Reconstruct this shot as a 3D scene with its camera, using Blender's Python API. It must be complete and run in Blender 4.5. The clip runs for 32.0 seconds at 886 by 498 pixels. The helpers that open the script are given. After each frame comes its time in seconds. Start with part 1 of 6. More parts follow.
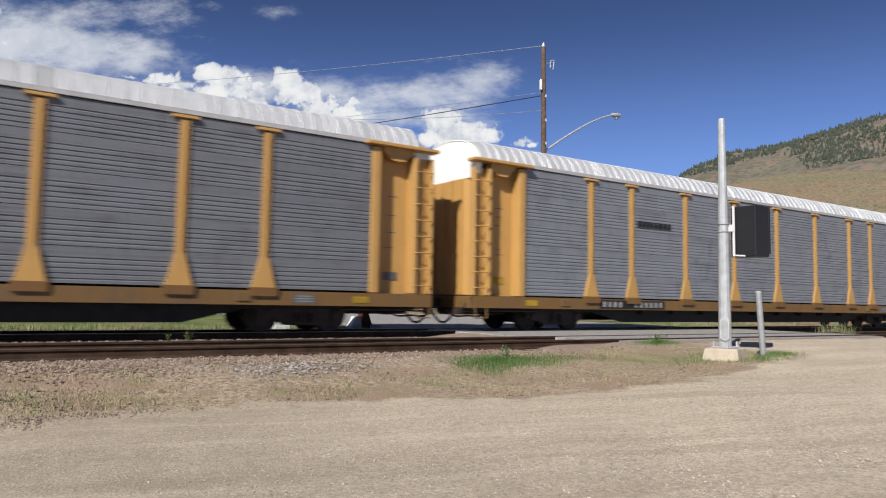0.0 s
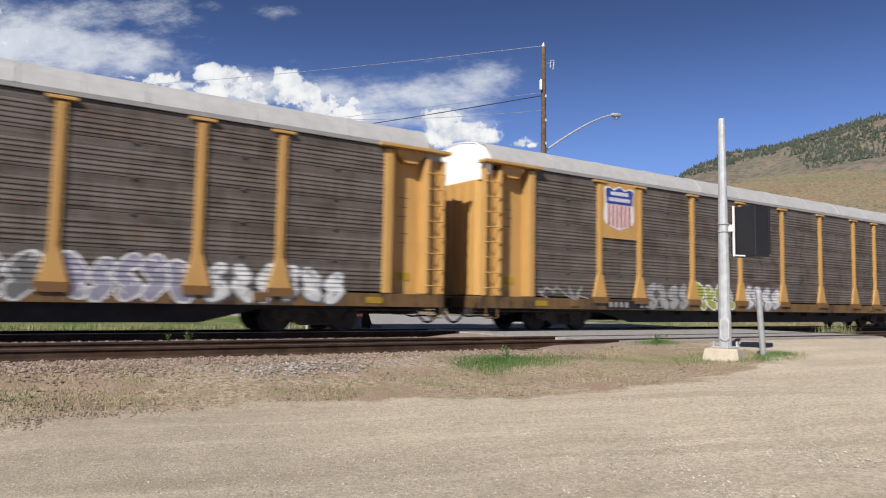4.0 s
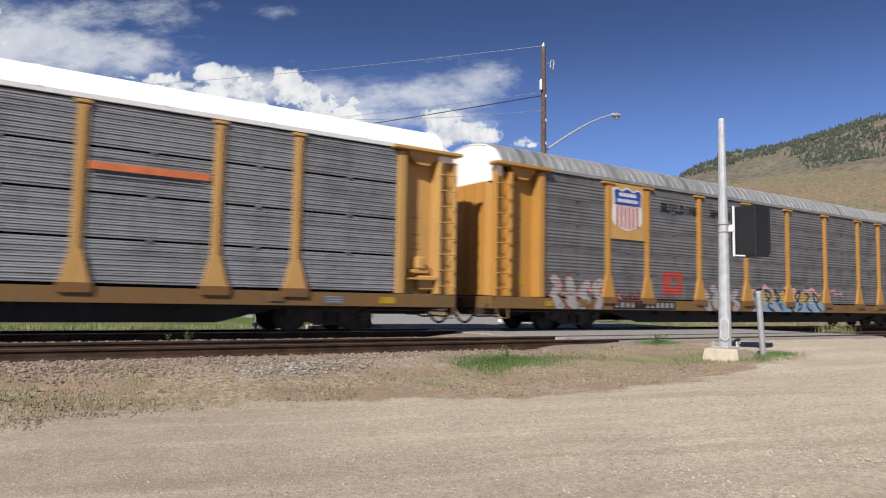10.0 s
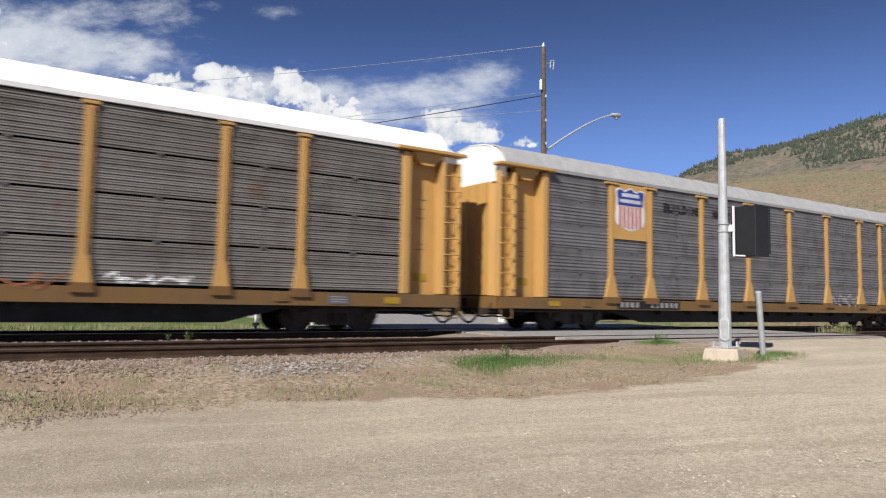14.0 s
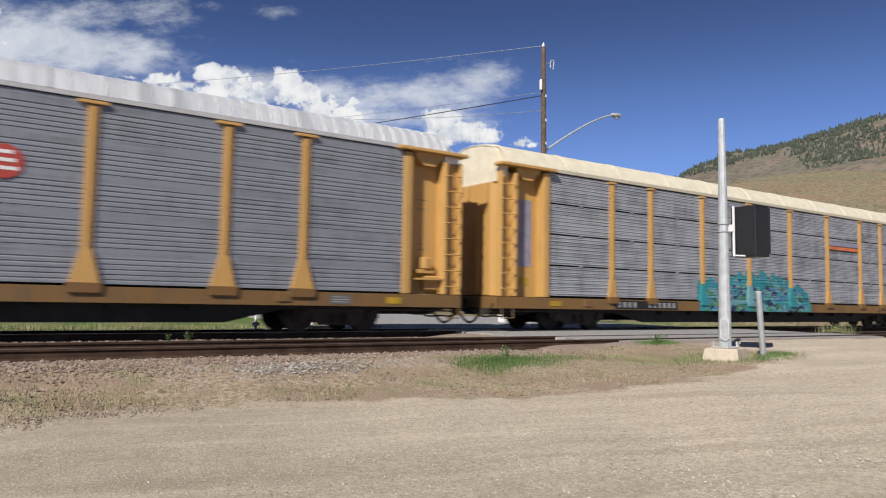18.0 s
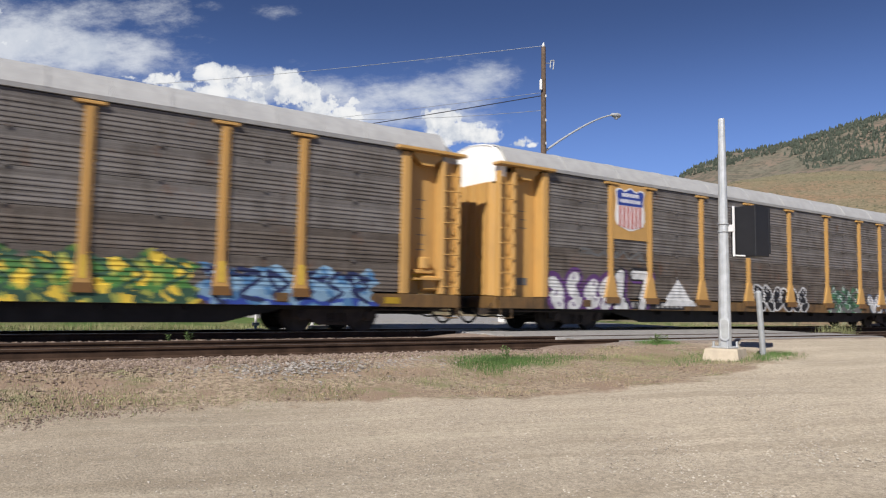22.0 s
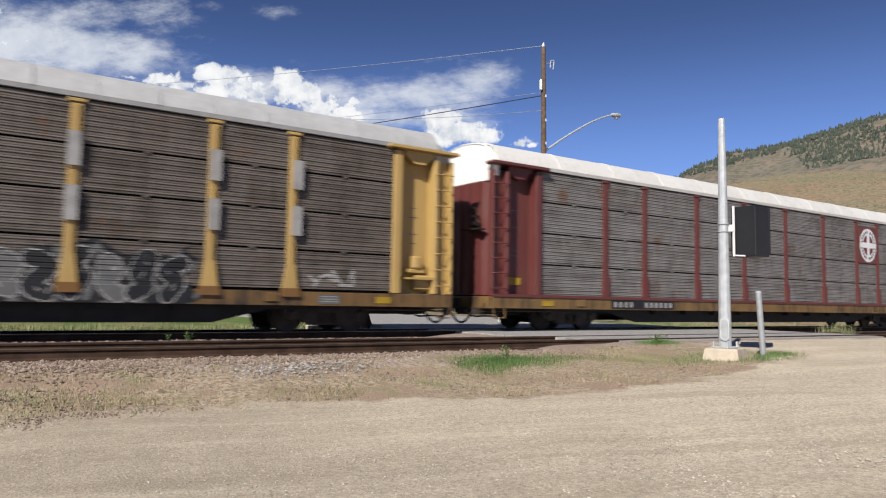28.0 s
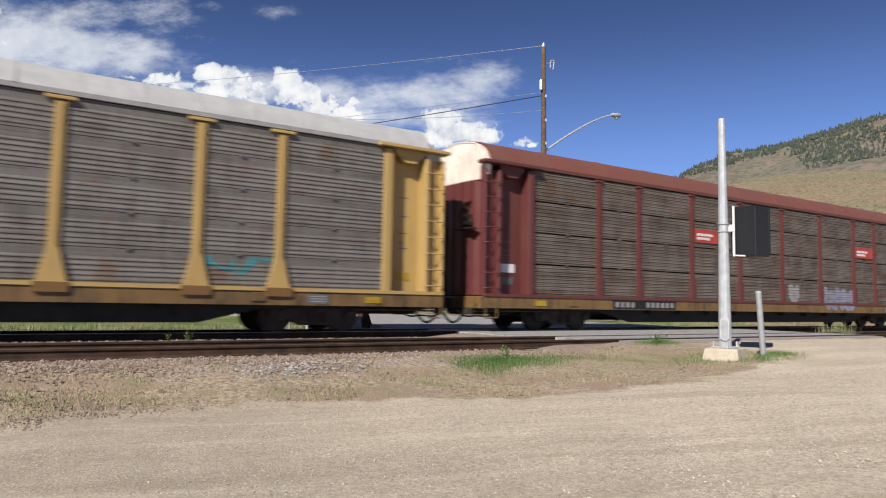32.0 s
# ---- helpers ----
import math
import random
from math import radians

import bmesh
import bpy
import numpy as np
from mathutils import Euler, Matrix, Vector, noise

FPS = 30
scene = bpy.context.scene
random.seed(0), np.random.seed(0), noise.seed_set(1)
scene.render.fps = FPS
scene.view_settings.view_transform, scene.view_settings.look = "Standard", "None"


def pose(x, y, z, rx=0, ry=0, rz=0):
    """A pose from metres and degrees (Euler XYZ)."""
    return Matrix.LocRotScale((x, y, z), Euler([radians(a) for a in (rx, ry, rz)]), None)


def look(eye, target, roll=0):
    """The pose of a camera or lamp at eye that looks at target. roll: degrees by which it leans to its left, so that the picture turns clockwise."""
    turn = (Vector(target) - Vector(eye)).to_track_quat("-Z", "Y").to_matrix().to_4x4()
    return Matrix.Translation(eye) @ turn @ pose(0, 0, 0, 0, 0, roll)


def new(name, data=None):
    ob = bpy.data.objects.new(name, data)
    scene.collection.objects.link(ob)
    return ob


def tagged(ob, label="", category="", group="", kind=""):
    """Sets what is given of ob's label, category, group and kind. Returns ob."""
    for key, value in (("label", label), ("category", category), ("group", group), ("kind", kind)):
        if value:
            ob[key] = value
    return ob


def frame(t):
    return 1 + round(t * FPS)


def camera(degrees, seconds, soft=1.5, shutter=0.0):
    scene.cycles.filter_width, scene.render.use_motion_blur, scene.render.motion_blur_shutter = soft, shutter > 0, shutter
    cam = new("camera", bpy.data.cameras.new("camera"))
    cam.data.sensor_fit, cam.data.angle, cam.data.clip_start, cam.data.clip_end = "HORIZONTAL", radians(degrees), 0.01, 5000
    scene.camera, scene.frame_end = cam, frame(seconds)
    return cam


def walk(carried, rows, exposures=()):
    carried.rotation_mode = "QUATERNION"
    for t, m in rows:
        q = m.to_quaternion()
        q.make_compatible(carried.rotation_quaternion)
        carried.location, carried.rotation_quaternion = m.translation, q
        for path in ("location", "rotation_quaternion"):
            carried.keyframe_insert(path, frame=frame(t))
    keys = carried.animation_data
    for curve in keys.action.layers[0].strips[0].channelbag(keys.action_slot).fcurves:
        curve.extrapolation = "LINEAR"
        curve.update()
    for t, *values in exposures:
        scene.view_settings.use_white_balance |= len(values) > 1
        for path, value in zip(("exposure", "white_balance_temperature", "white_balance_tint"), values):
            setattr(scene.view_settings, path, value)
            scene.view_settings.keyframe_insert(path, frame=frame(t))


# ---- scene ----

# ================= camera =================
EYE = Vector((0, 0, 0.81))
AHEAD = Vector((0.53978, 0.83851, 0.07443))
cam = camera(64.17, 32.0, soft=1.15, shutter=0.32)
CAM_POSE = look(EYE, EYE + AHEAD * 10, 1.09)
walk(cam, [(0, CAM_POSE), (32, CAM_POSE)], [(0, 0.38), (3, 0.44), (6, 0.52), (9, 0.44), (12, 0.36), (13, 0.49), (14, 0.47), (17, 0.43), (20, 0.36), (21, 0.40), (22, 0.42), (23, 0.48), (26, 0.50), (29, 0.52), (30, 0.54), (31, 0.58), (32, 0.52)])

# ================= sky and sun =================
TO_SUN = Vector((-0.680, -0.425, 0.598)).normalized()
sun = new("sun", bpy.data.lights.new("sun", "SUN"))
sun.data.energy, sun.data.angle, sun.data.color = 5.0, radians(0.53), (1.0, 0.945, 0.87)
sun.matrix_world = look(TO_SUN * 60, (0, 0, 0))

world = bpy.data.worlds.new("sky")
scene.world = world
world.use_nodes = True


class Graph:
    """Short hand for wiring nodes."""

    def __init__(self, tree):
        self.tree = tree
        tree.nodes.clear()

    def node(self, kind, ins=None, operation=None, interpolation_type=None, data_type=None, blend_type=None, feature=None):
        n = self.tree.nodes.new(kind)
        if operation:
            n.operation = operation
        if interpolation_type:
            n.interpolation_type = interpolation_type
        if data_type:
            n.data_type = data_type
        if blend_type:
            n.blend_type = blend_type
        if feature:
            n.feature = feature
        for k, v in (ins or {}).items():
            sock = n.inputs[k]
            if isinstance(v, bpy.types.NodeSocket):
                self.tree.links.new(v, sock)
            else:
                sock.default_value = v
        return n

    def math(self, op, a, b=0.0, c=0.0, clamp=False):
        n = self.node("ShaderNodeMath", {0: a, 1: b, 2: c}, operation=op)
        n.use_clamp = clamp
        return n.outputs[0]

    def dot(self, v, w):
        return self.node("ShaderNodeVectorMath", {0: v, 1: tuple(w)}, operation="DOT_PRODUCT").outputs["Value"]

    def noise(self, vec, scale, detail=3.0, rough=0.55, out="Fac"):
        return self.node("ShaderNodeTexNoise", {"Vector": vec, "Scale": scale, "Detail": detail, "Roughness": rough}).outputs[out]

    def ramp(self, fac, lo, hi, a=0.0, b=1.0):
        return self.node("ShaderNodeMapRange", {"Value": fac, 1: lo, 2: hi, 3: a, 4: b}, interpolation_type="SMOOTHSTEP").outputs[0]

    def mix(self, fac, a, b, blend="MIX"):
        n = self.node("ShaderNodeMix", data_type="RGBA", blend_type=blend)
        for sock, v in ((n.inputs[0], fac), (n.inputs[6], a), (n.inputs[7], b)):
            if isinstance(v, bpy.types.NodeSocket):
                self.tree.links.new(v, sock)
            elif sock.type == "RGBA":
                sock.default_value = (*v[:3], 1.0)
            else:
                sock.default_value = v
        return n.outputs[2]


def make_sky():
    g = Graph(world.node_tree)
    d = g.node("ShaderNodeTexCoord").outputs["Generated"]
    air = g.node("ShaderNodeTexSky")
    air.sky_type, air.sun_disc = "NISHITA", False
    air.sun_elevation, air.sun_rotation = radians(36.7), math.atan2(TO_SUN.x, TO_SUN.y)
    air.altitude, air.air_density, air.dust_density, air.ozone_density = 2300.0, 1.0, 0.6, 2.5
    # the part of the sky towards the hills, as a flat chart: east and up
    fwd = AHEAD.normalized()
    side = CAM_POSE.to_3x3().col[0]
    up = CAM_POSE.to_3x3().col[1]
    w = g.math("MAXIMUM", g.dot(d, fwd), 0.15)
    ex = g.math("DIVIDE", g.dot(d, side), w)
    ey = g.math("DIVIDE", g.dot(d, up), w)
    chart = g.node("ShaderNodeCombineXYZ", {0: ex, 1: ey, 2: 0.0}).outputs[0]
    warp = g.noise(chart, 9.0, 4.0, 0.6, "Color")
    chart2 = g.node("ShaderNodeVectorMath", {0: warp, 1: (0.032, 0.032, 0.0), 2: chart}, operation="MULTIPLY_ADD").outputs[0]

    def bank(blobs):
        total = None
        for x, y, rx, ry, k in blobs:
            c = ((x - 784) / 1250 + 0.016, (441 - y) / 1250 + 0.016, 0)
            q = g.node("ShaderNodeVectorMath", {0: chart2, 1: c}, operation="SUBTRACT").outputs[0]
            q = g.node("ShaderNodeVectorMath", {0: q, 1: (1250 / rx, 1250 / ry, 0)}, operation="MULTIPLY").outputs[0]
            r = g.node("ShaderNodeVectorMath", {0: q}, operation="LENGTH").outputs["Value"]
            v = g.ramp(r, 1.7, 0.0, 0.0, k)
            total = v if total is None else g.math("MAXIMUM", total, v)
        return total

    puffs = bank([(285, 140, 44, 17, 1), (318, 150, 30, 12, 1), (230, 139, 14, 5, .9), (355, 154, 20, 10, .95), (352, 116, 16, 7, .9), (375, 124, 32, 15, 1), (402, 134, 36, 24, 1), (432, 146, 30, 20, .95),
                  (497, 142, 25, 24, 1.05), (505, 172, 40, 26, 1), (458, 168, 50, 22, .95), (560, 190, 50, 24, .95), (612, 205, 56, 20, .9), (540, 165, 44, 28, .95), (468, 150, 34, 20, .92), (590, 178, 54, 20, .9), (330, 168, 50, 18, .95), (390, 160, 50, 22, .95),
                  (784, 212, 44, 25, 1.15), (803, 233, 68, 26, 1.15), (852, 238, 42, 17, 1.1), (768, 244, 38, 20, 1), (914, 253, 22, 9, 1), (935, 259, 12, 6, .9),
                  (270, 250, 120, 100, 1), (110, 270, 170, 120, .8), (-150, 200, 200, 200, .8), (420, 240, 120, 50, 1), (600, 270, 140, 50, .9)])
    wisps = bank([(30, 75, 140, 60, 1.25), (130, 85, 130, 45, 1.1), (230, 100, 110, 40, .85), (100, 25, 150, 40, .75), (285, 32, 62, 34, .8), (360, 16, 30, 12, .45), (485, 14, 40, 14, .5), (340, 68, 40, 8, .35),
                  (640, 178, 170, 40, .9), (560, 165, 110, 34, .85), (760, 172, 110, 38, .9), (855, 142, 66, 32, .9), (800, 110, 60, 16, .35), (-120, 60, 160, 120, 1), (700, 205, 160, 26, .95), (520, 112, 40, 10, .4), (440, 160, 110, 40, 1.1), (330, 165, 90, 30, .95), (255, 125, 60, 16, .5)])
    fine = g.noise(chart, 26.0, 8.0, 0.62)
    mid = g.noise(chart2, 11.0, 6.0, 0.6)
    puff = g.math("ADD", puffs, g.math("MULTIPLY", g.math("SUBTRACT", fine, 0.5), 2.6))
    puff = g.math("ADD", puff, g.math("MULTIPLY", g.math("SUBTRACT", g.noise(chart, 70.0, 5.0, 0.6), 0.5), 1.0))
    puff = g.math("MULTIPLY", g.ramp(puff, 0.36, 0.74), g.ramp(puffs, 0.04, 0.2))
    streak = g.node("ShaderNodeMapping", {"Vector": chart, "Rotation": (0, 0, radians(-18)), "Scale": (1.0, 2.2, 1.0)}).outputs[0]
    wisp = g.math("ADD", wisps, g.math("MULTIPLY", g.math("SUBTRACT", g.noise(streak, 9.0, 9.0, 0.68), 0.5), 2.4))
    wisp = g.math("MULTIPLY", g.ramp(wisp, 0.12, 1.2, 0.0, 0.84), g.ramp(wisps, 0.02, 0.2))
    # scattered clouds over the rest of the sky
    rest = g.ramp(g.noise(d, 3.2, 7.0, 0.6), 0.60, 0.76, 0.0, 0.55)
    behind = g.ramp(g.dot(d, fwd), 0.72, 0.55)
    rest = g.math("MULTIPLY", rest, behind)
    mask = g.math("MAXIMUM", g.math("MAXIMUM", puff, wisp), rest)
    above = g.ramp(g.dot(d, (0, 0, 1)), 0.0, 0.03)
    mask = g.math("MULTIPLY", mask, above)
    lump = g.math("ADD", g.math("MULTIPLY", mid, 0.5), g.math("MULTIPLY", fine, 0.5))
    tone = g.mix(g.ramp(lump, 0.38, 0.56), (0.60, 0.65, 0.74), (1.0, 1.0, 1.0))
    tone = g.mix(g.ramp(puffs, 0.3, 0.9, 0.35, 1.0), (0.72, 0.77, 0.85), tone)
    rise = g.ramp(g.dot(d, (0, 0, 1)), 0.19, 0.41, 1.32, 0.78)
    deep = g.mix(1.0, air.outputs[0], (0.79, 0.855, 1.17), "MULTIPLY")
    deep = g.mix(1.0, deep, g.node("ShaderNodeCombineColor", {0: rise, 1: rise, 2: rise}).outputs[0], "MULTIPLY")
    blue = g.node("ShaderNodeBackground", {"Color": deep, "Strength": 0.0525}).outputs[0]
    white = g.node("ShaderNodeBackground", {"Color": tone, "Strength": 0.68}).outputs[0]
    both = g.node("ShaderNodeMixShader", {0: mask, 1: blue, 2: white}).outputs[0]
    g.node("ShaderNodeOutputWorld", {0: both})


make_sky()

# ================= materials =================
MATS = {}


def material(name):
    m = bpy.data.materials.new(name)
    m.use_nodes = True
    g = Graph(m.node_tree)
    MATS[name] = m
    return m, g


def finish(g, color, rough=0.6, metal=0.0, bump=None, depth=0.01, strength=0.5, spec=0.4):
    b = g.node("ShaderNodeBsdfPrincipled")
    for key, v in (("Base Color", color), ("Roughness", rough), ("Metallic", metal), ("Specular IOR Level", spec)):
        s = b.inputs[key]
        if isinstance(v, bpy.types.NodeSocket):
            g.tree.links.new(v, s)
        elif key == "Base Color":
            s.default_value = (*v[:3], 1)
        else:
            s.default_value = v
    if bump is not None:
        n = g.node("ShaderNodeBump", {"Height": bump, "Distance": depth, "Strength": strength})
        g.tree.links.new(n.outputs[0], b.inputs["Normal"])
    g.node("ShaderNodeOutputMaterial", {0: b.outputs[0]})


def place(g):
    """Position in the thing's own space."""
    return g.node("ShaderNodeTexCoord").outputs["Object"]


def stretched(g, v, sx, sy, sz):
    return g.node("ShaderNodeVectorMath", {0: v, 1: (sx, sy, sz)}, operation="MULTIPLY").outputs[0]


def shifted(g, v):
    """Another stretch of the pattern for each object."""
    r = g.node("ShaderNodeObjectInfo").outputs["Random"]
    off = g.node("ShaderNodeCombineXYZ", {0: g.math("MULTIPLY", r, 37.0), 1: g.math("MULTIPLY", r, 11.0), 2: g.math("MULTIPLY", r, 23.0)}).outputs[0]
    return g.node("ShaderNodeVectorMath", {0: v, 1: off}, operation="ADD").outputs[0], r


def panel_material(name, clean, dirt, grime, rust=0.0, metal=0.25, rough=0.5, spread=0.12, holes_dark=0.62, grease=0.3):
    """Perforated corrugated steel screen: zinc grey with road film, streaks and rust."""
    m, g = material(name)
    v, r = shifted(g, place(g))
    cloud = g.noise(v, 1.3, 4.0)
    streak = g.noise(stretched(g, v, 14.0, 1.0, 0.8), 1.0, 4.0, 0.6)
    level = g.noise(stretched(g, v, 0.25, 1.0, 22.0), 1.0, 3.0, 0.6)
    k = g.math("ADD", g.math("MULTIPLY", cloud, 0.5), g.math("MULTIPLY", streak, 0.35))
    k = g.math("ADD", k, g.math("MULTIPLY", level, 0.55))
    k = g.ramp(k, 0.52 + 0.2 * (1 - grime), 0.88, 0.0, 1.0)
    col = g.mix(k, clean, dirt)
    col = g.mix(g.math("MULTIPLY", g.math("SUBTRACT", r, 0.5), 2 * spread, clamp=False), col, dirt)
    holes = g.node("ShaderNodeTexVoronoi", {"Vector": stretched(g, v, 1, 1, 1), "Scale": 60.0}, feature="F1")
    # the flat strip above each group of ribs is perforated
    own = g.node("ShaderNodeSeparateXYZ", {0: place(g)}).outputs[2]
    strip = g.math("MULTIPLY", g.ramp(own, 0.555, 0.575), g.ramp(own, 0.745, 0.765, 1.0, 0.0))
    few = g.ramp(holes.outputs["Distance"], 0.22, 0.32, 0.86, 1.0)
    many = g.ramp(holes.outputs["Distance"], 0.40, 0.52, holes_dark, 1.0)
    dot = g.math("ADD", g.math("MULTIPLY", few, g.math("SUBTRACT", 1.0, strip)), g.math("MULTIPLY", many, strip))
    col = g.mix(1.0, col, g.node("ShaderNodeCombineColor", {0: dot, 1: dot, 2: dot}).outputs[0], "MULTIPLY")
    if rust:
        spots = g.ramp(g.noise(stretched(g, v, 1.5, 1, 0.8), 1.6, 8.0, 0.72), 0.60 - 0.14 * rust, 0.72, 0.0, 0.85)
        col = g.mix(spots, col, (0.13, 0.06, 0.03))
    # grease round the bolts where the two sheets of a bay lap
    along = g.math("ABSOLUTE", g.node("ShaderNodeSeparateXYZ", {0: place(g)}).outputs[0])
    lap = g.math("MULTIPLY", g.ramp(along, 0.03, 0.15, 1.0, 0.0), g.ramp(g.noise(stretched(g, v, 3.0, 1.0, 2.2), 1.0, 4.0), 0.44, 0.66, 0.0, grease))
    col = g.mix(lap, col, tuple(0.45 * c for c in dirt))
    rg = g.ramp(cloud, 0.3, 0.7, rough - 0.08, rough + 0.14)
    finish(g, col, rg, metal, g.noise(v, 30.0, 3.0), 0.003, 0.35)
    return m


def paint(name, color, worn=(0.16, 0.07, 0.03), wear=0.3, rough=0.45, dirt=(0.08, 0.06, 0.04), film=0.35, metal=0.0, spec=0.4):
    """Old enamel on steel with road film and rust where it chipped."""
    m, g = material(name)
    v, r = shifted(g, place(g))
    big = g.noise(v, 1.1, 5.0)
    streak = g.noise(stretched(g, v, 9.0, 9.0, 0.9), 1.0, 5.0, 0.62)
    col = g.mix(g.ramp(g.math("ADD", g.math("MULTIPLY", big, 0.5), g.math("MULTIPLY", streak, 0.5)), 0.42, 0.78, 0.0, film), color, dirt)
    chips = g.ramp(g.noise(v, 6.0, 8.0, 0.7), 0.70 - 0.12 * wear, 0.76 - 0.06 * wear, 0.0, min(1.0, wear * 2.2))
    col = g.mix(chips, col, worn)
    col = g.mix(g.math("MULTIPLY", r, 0.12), col, dirt)
    finish(g, col, g.ramp(big, 0.3, 0.7, rough - 0.1, rough + 0.15), metal, g.noise(v, 14.0, 4.0), 0.004, 0.25, spec)
    return m


def plain(name, color, rough=0.6, metal=0.0, vary=0.25, scale=3.0, spec=0.4):
    m, g = material(name)
    v, r = shifted(g, place(g))
    n = g.noise(v, scale, 5.0, 0.6)
    dark = tuple(c * (1 - vary) for c in color)
    lite = tuple(min(1, c * (1 + vary * 0.6)) for c in color)
    finish(g, g.mix(g.ramp(n, 0.3, 0.7), dark, lite), rough, metal, g.noise(v, scale * 8, 4.0), 0.004, 0.3, spec)
    return m


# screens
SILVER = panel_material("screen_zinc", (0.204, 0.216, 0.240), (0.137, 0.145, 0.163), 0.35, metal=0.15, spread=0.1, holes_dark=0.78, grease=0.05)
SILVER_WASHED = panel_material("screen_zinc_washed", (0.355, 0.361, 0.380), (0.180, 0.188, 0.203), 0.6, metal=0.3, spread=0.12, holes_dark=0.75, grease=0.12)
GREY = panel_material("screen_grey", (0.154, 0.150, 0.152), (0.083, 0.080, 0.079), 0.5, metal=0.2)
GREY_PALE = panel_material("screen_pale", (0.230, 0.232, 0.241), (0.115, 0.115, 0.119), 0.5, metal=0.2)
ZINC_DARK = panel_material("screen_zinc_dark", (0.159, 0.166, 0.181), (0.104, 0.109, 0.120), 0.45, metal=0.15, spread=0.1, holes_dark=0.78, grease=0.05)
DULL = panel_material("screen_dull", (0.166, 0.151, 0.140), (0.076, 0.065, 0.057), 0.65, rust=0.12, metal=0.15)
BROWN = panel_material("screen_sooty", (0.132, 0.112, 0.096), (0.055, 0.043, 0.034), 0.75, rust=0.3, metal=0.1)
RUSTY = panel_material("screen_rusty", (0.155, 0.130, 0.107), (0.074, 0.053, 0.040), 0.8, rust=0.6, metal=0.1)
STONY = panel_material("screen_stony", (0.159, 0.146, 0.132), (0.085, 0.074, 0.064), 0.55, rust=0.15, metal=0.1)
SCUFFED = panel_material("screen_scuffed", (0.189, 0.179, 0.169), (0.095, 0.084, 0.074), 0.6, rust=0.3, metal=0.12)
# near-black colour standing in for the shade inside the rack and under the eaves
INSIDE_SHADE = plain("inside_shade", (0.012, 0.012, 0.013), 0.9)
# frames
YELLOW = paint("yellow_enamel", (0.448, 0.258, 0.080), wear=0.35, film=0.3)
ORANGE = paint("orange_enamel", (0.403, 0.201, 0.042), wear=0.15, film=0.25)
LEMON = paint("pale_yellow_enamel", (0.395, 0.262, 0.091), wear=0.3, film=0.3)
RED = paint("brick_red_enamel", (0.103, 0.025, 0.024), wear=0.25, film=0.3)
SILL_Y = paint("sill_yellow", (0.160, 0.087, 0.027), wear=0.9, film=1.0)
SILL_SOOT = paint("sill_sooty", (0.144, 0.082, 0.030), wear=0.7, film=1.7, dirt=(0.023, 0.017, 0.014))
SILL_DULL = paint("sill_tan", (0.167, 0.097, 0.035), wear=0.7, film=1.5, dirt=(0.027, 0.020, 0.015))
BRACKET = paint("bracket_brown", (0.152, 0.076, 0.023), wear=0.5, film=0.6)
# roofs
ROOF_WHITE = plain("roof_white", (0.84, 0.84, 0.83), 0.55, vary=0.05)
ROOF_GREY = plain("roof_grey", (0.335, 0.335, 0.335), 0.6, vary=0.1)
ROOF_PALE = plain("roof_pale", (0.348, 0.344, 0.339), 0.6, vary=0.09)
ROOF_CREAM = plain("roof_cream", (0.575, 0.525, 0.405), 0.55, vary=0.1)
ROOF_RUST = paint("roof_oxide", (0.148, 0.052, 0.039), wear=0.9, film=0.5, rough=0.6)
ROOF_PATCHY = paint("roof_chalky", (0.557, 0.548, 0.522), worn=(0.304, 0.174, 0.148), wear=0.6, film=0.3, rough=0.6)


def make_zinc_roof(name, low, mid, high):
    m, g = material(name)
    v, r = shifted(g, place(g))
    k = g.ramp(g.noise(v, 2.0, 3.0), 0.3, 0.7)
    col = g.mix(k, mid, high)
    col = g.mix(g.ramp(r, 0.84, 0.96), col, low)
    finish(g, col, g.ramp(r, 0, 1, 0.44, 0.52), 0.45, g.noise(v, 9.0), 0.006, 0.2)
    return m


ROOF_ZINC = make_zinc_roof("roof_zinc", (0.435, 0.448, 0.461), (0.574, 0.583, 0.596), (0.661, 0.670, 0.679))
ROOF_STREAKED = make_zinc_roof("roof_streaked", (0.217, 0.217, 0.217), (0.287, 0.287, 0.287), (0.400, 0.400, 0.400))
HOOD_WHITE = paint("hood_white", (0.78, 0.77, 0.73), wear=0.12, film=0.12, dirt=(0.3, 0.25, 0.2))
HOOD_RUST = paint("hood_white_rusty", (0.74, 0.70, 0.62), worn=(0.36, 0.13, 0.05), wear=1.0, film=0.75, dirt=(0.42, 0.18, 0.08))
# running gear and small parts
BLACK = plain("black_grease", (0.011, 0.010, 0.009), 0.7, vary=0.5)
STEEL_DARK = plain("truck_steel", (0.034, 0.025, 0.02), 0.75, vary=0.5)
WHEEL = plain("wheel_steel", (0.036, 0.029, 0.024), 0.6, 0.3, vary=0.4)
RUBBER = plain("hose_rubber", (0.012, 0.012, 0.012), 0.6)
P_WHITE = plain("paint_white", (0.577, 0.577, 0.577), 0.6, vary=0.08)
P_BLACK = plain("paint_black", (0.011, 0.011, 0.013), 0.55, vary=0.2)
P_BLUE = plain("paint_blue", (0.023, 0.047, 0.234), 0.55, vary=0.15)
P_NAVY = plain("paint_navy", (0.016, 0.023, 0.070), 0.55, vary=0.15)
P_RED = plain("paint_red", (0.335, 0.045, 0.033), 0.55, vary=0.15)
P_ORANGE = plain("paint_orange", (0.484, 0.133, 0.047), 0.55, vary=0.2)
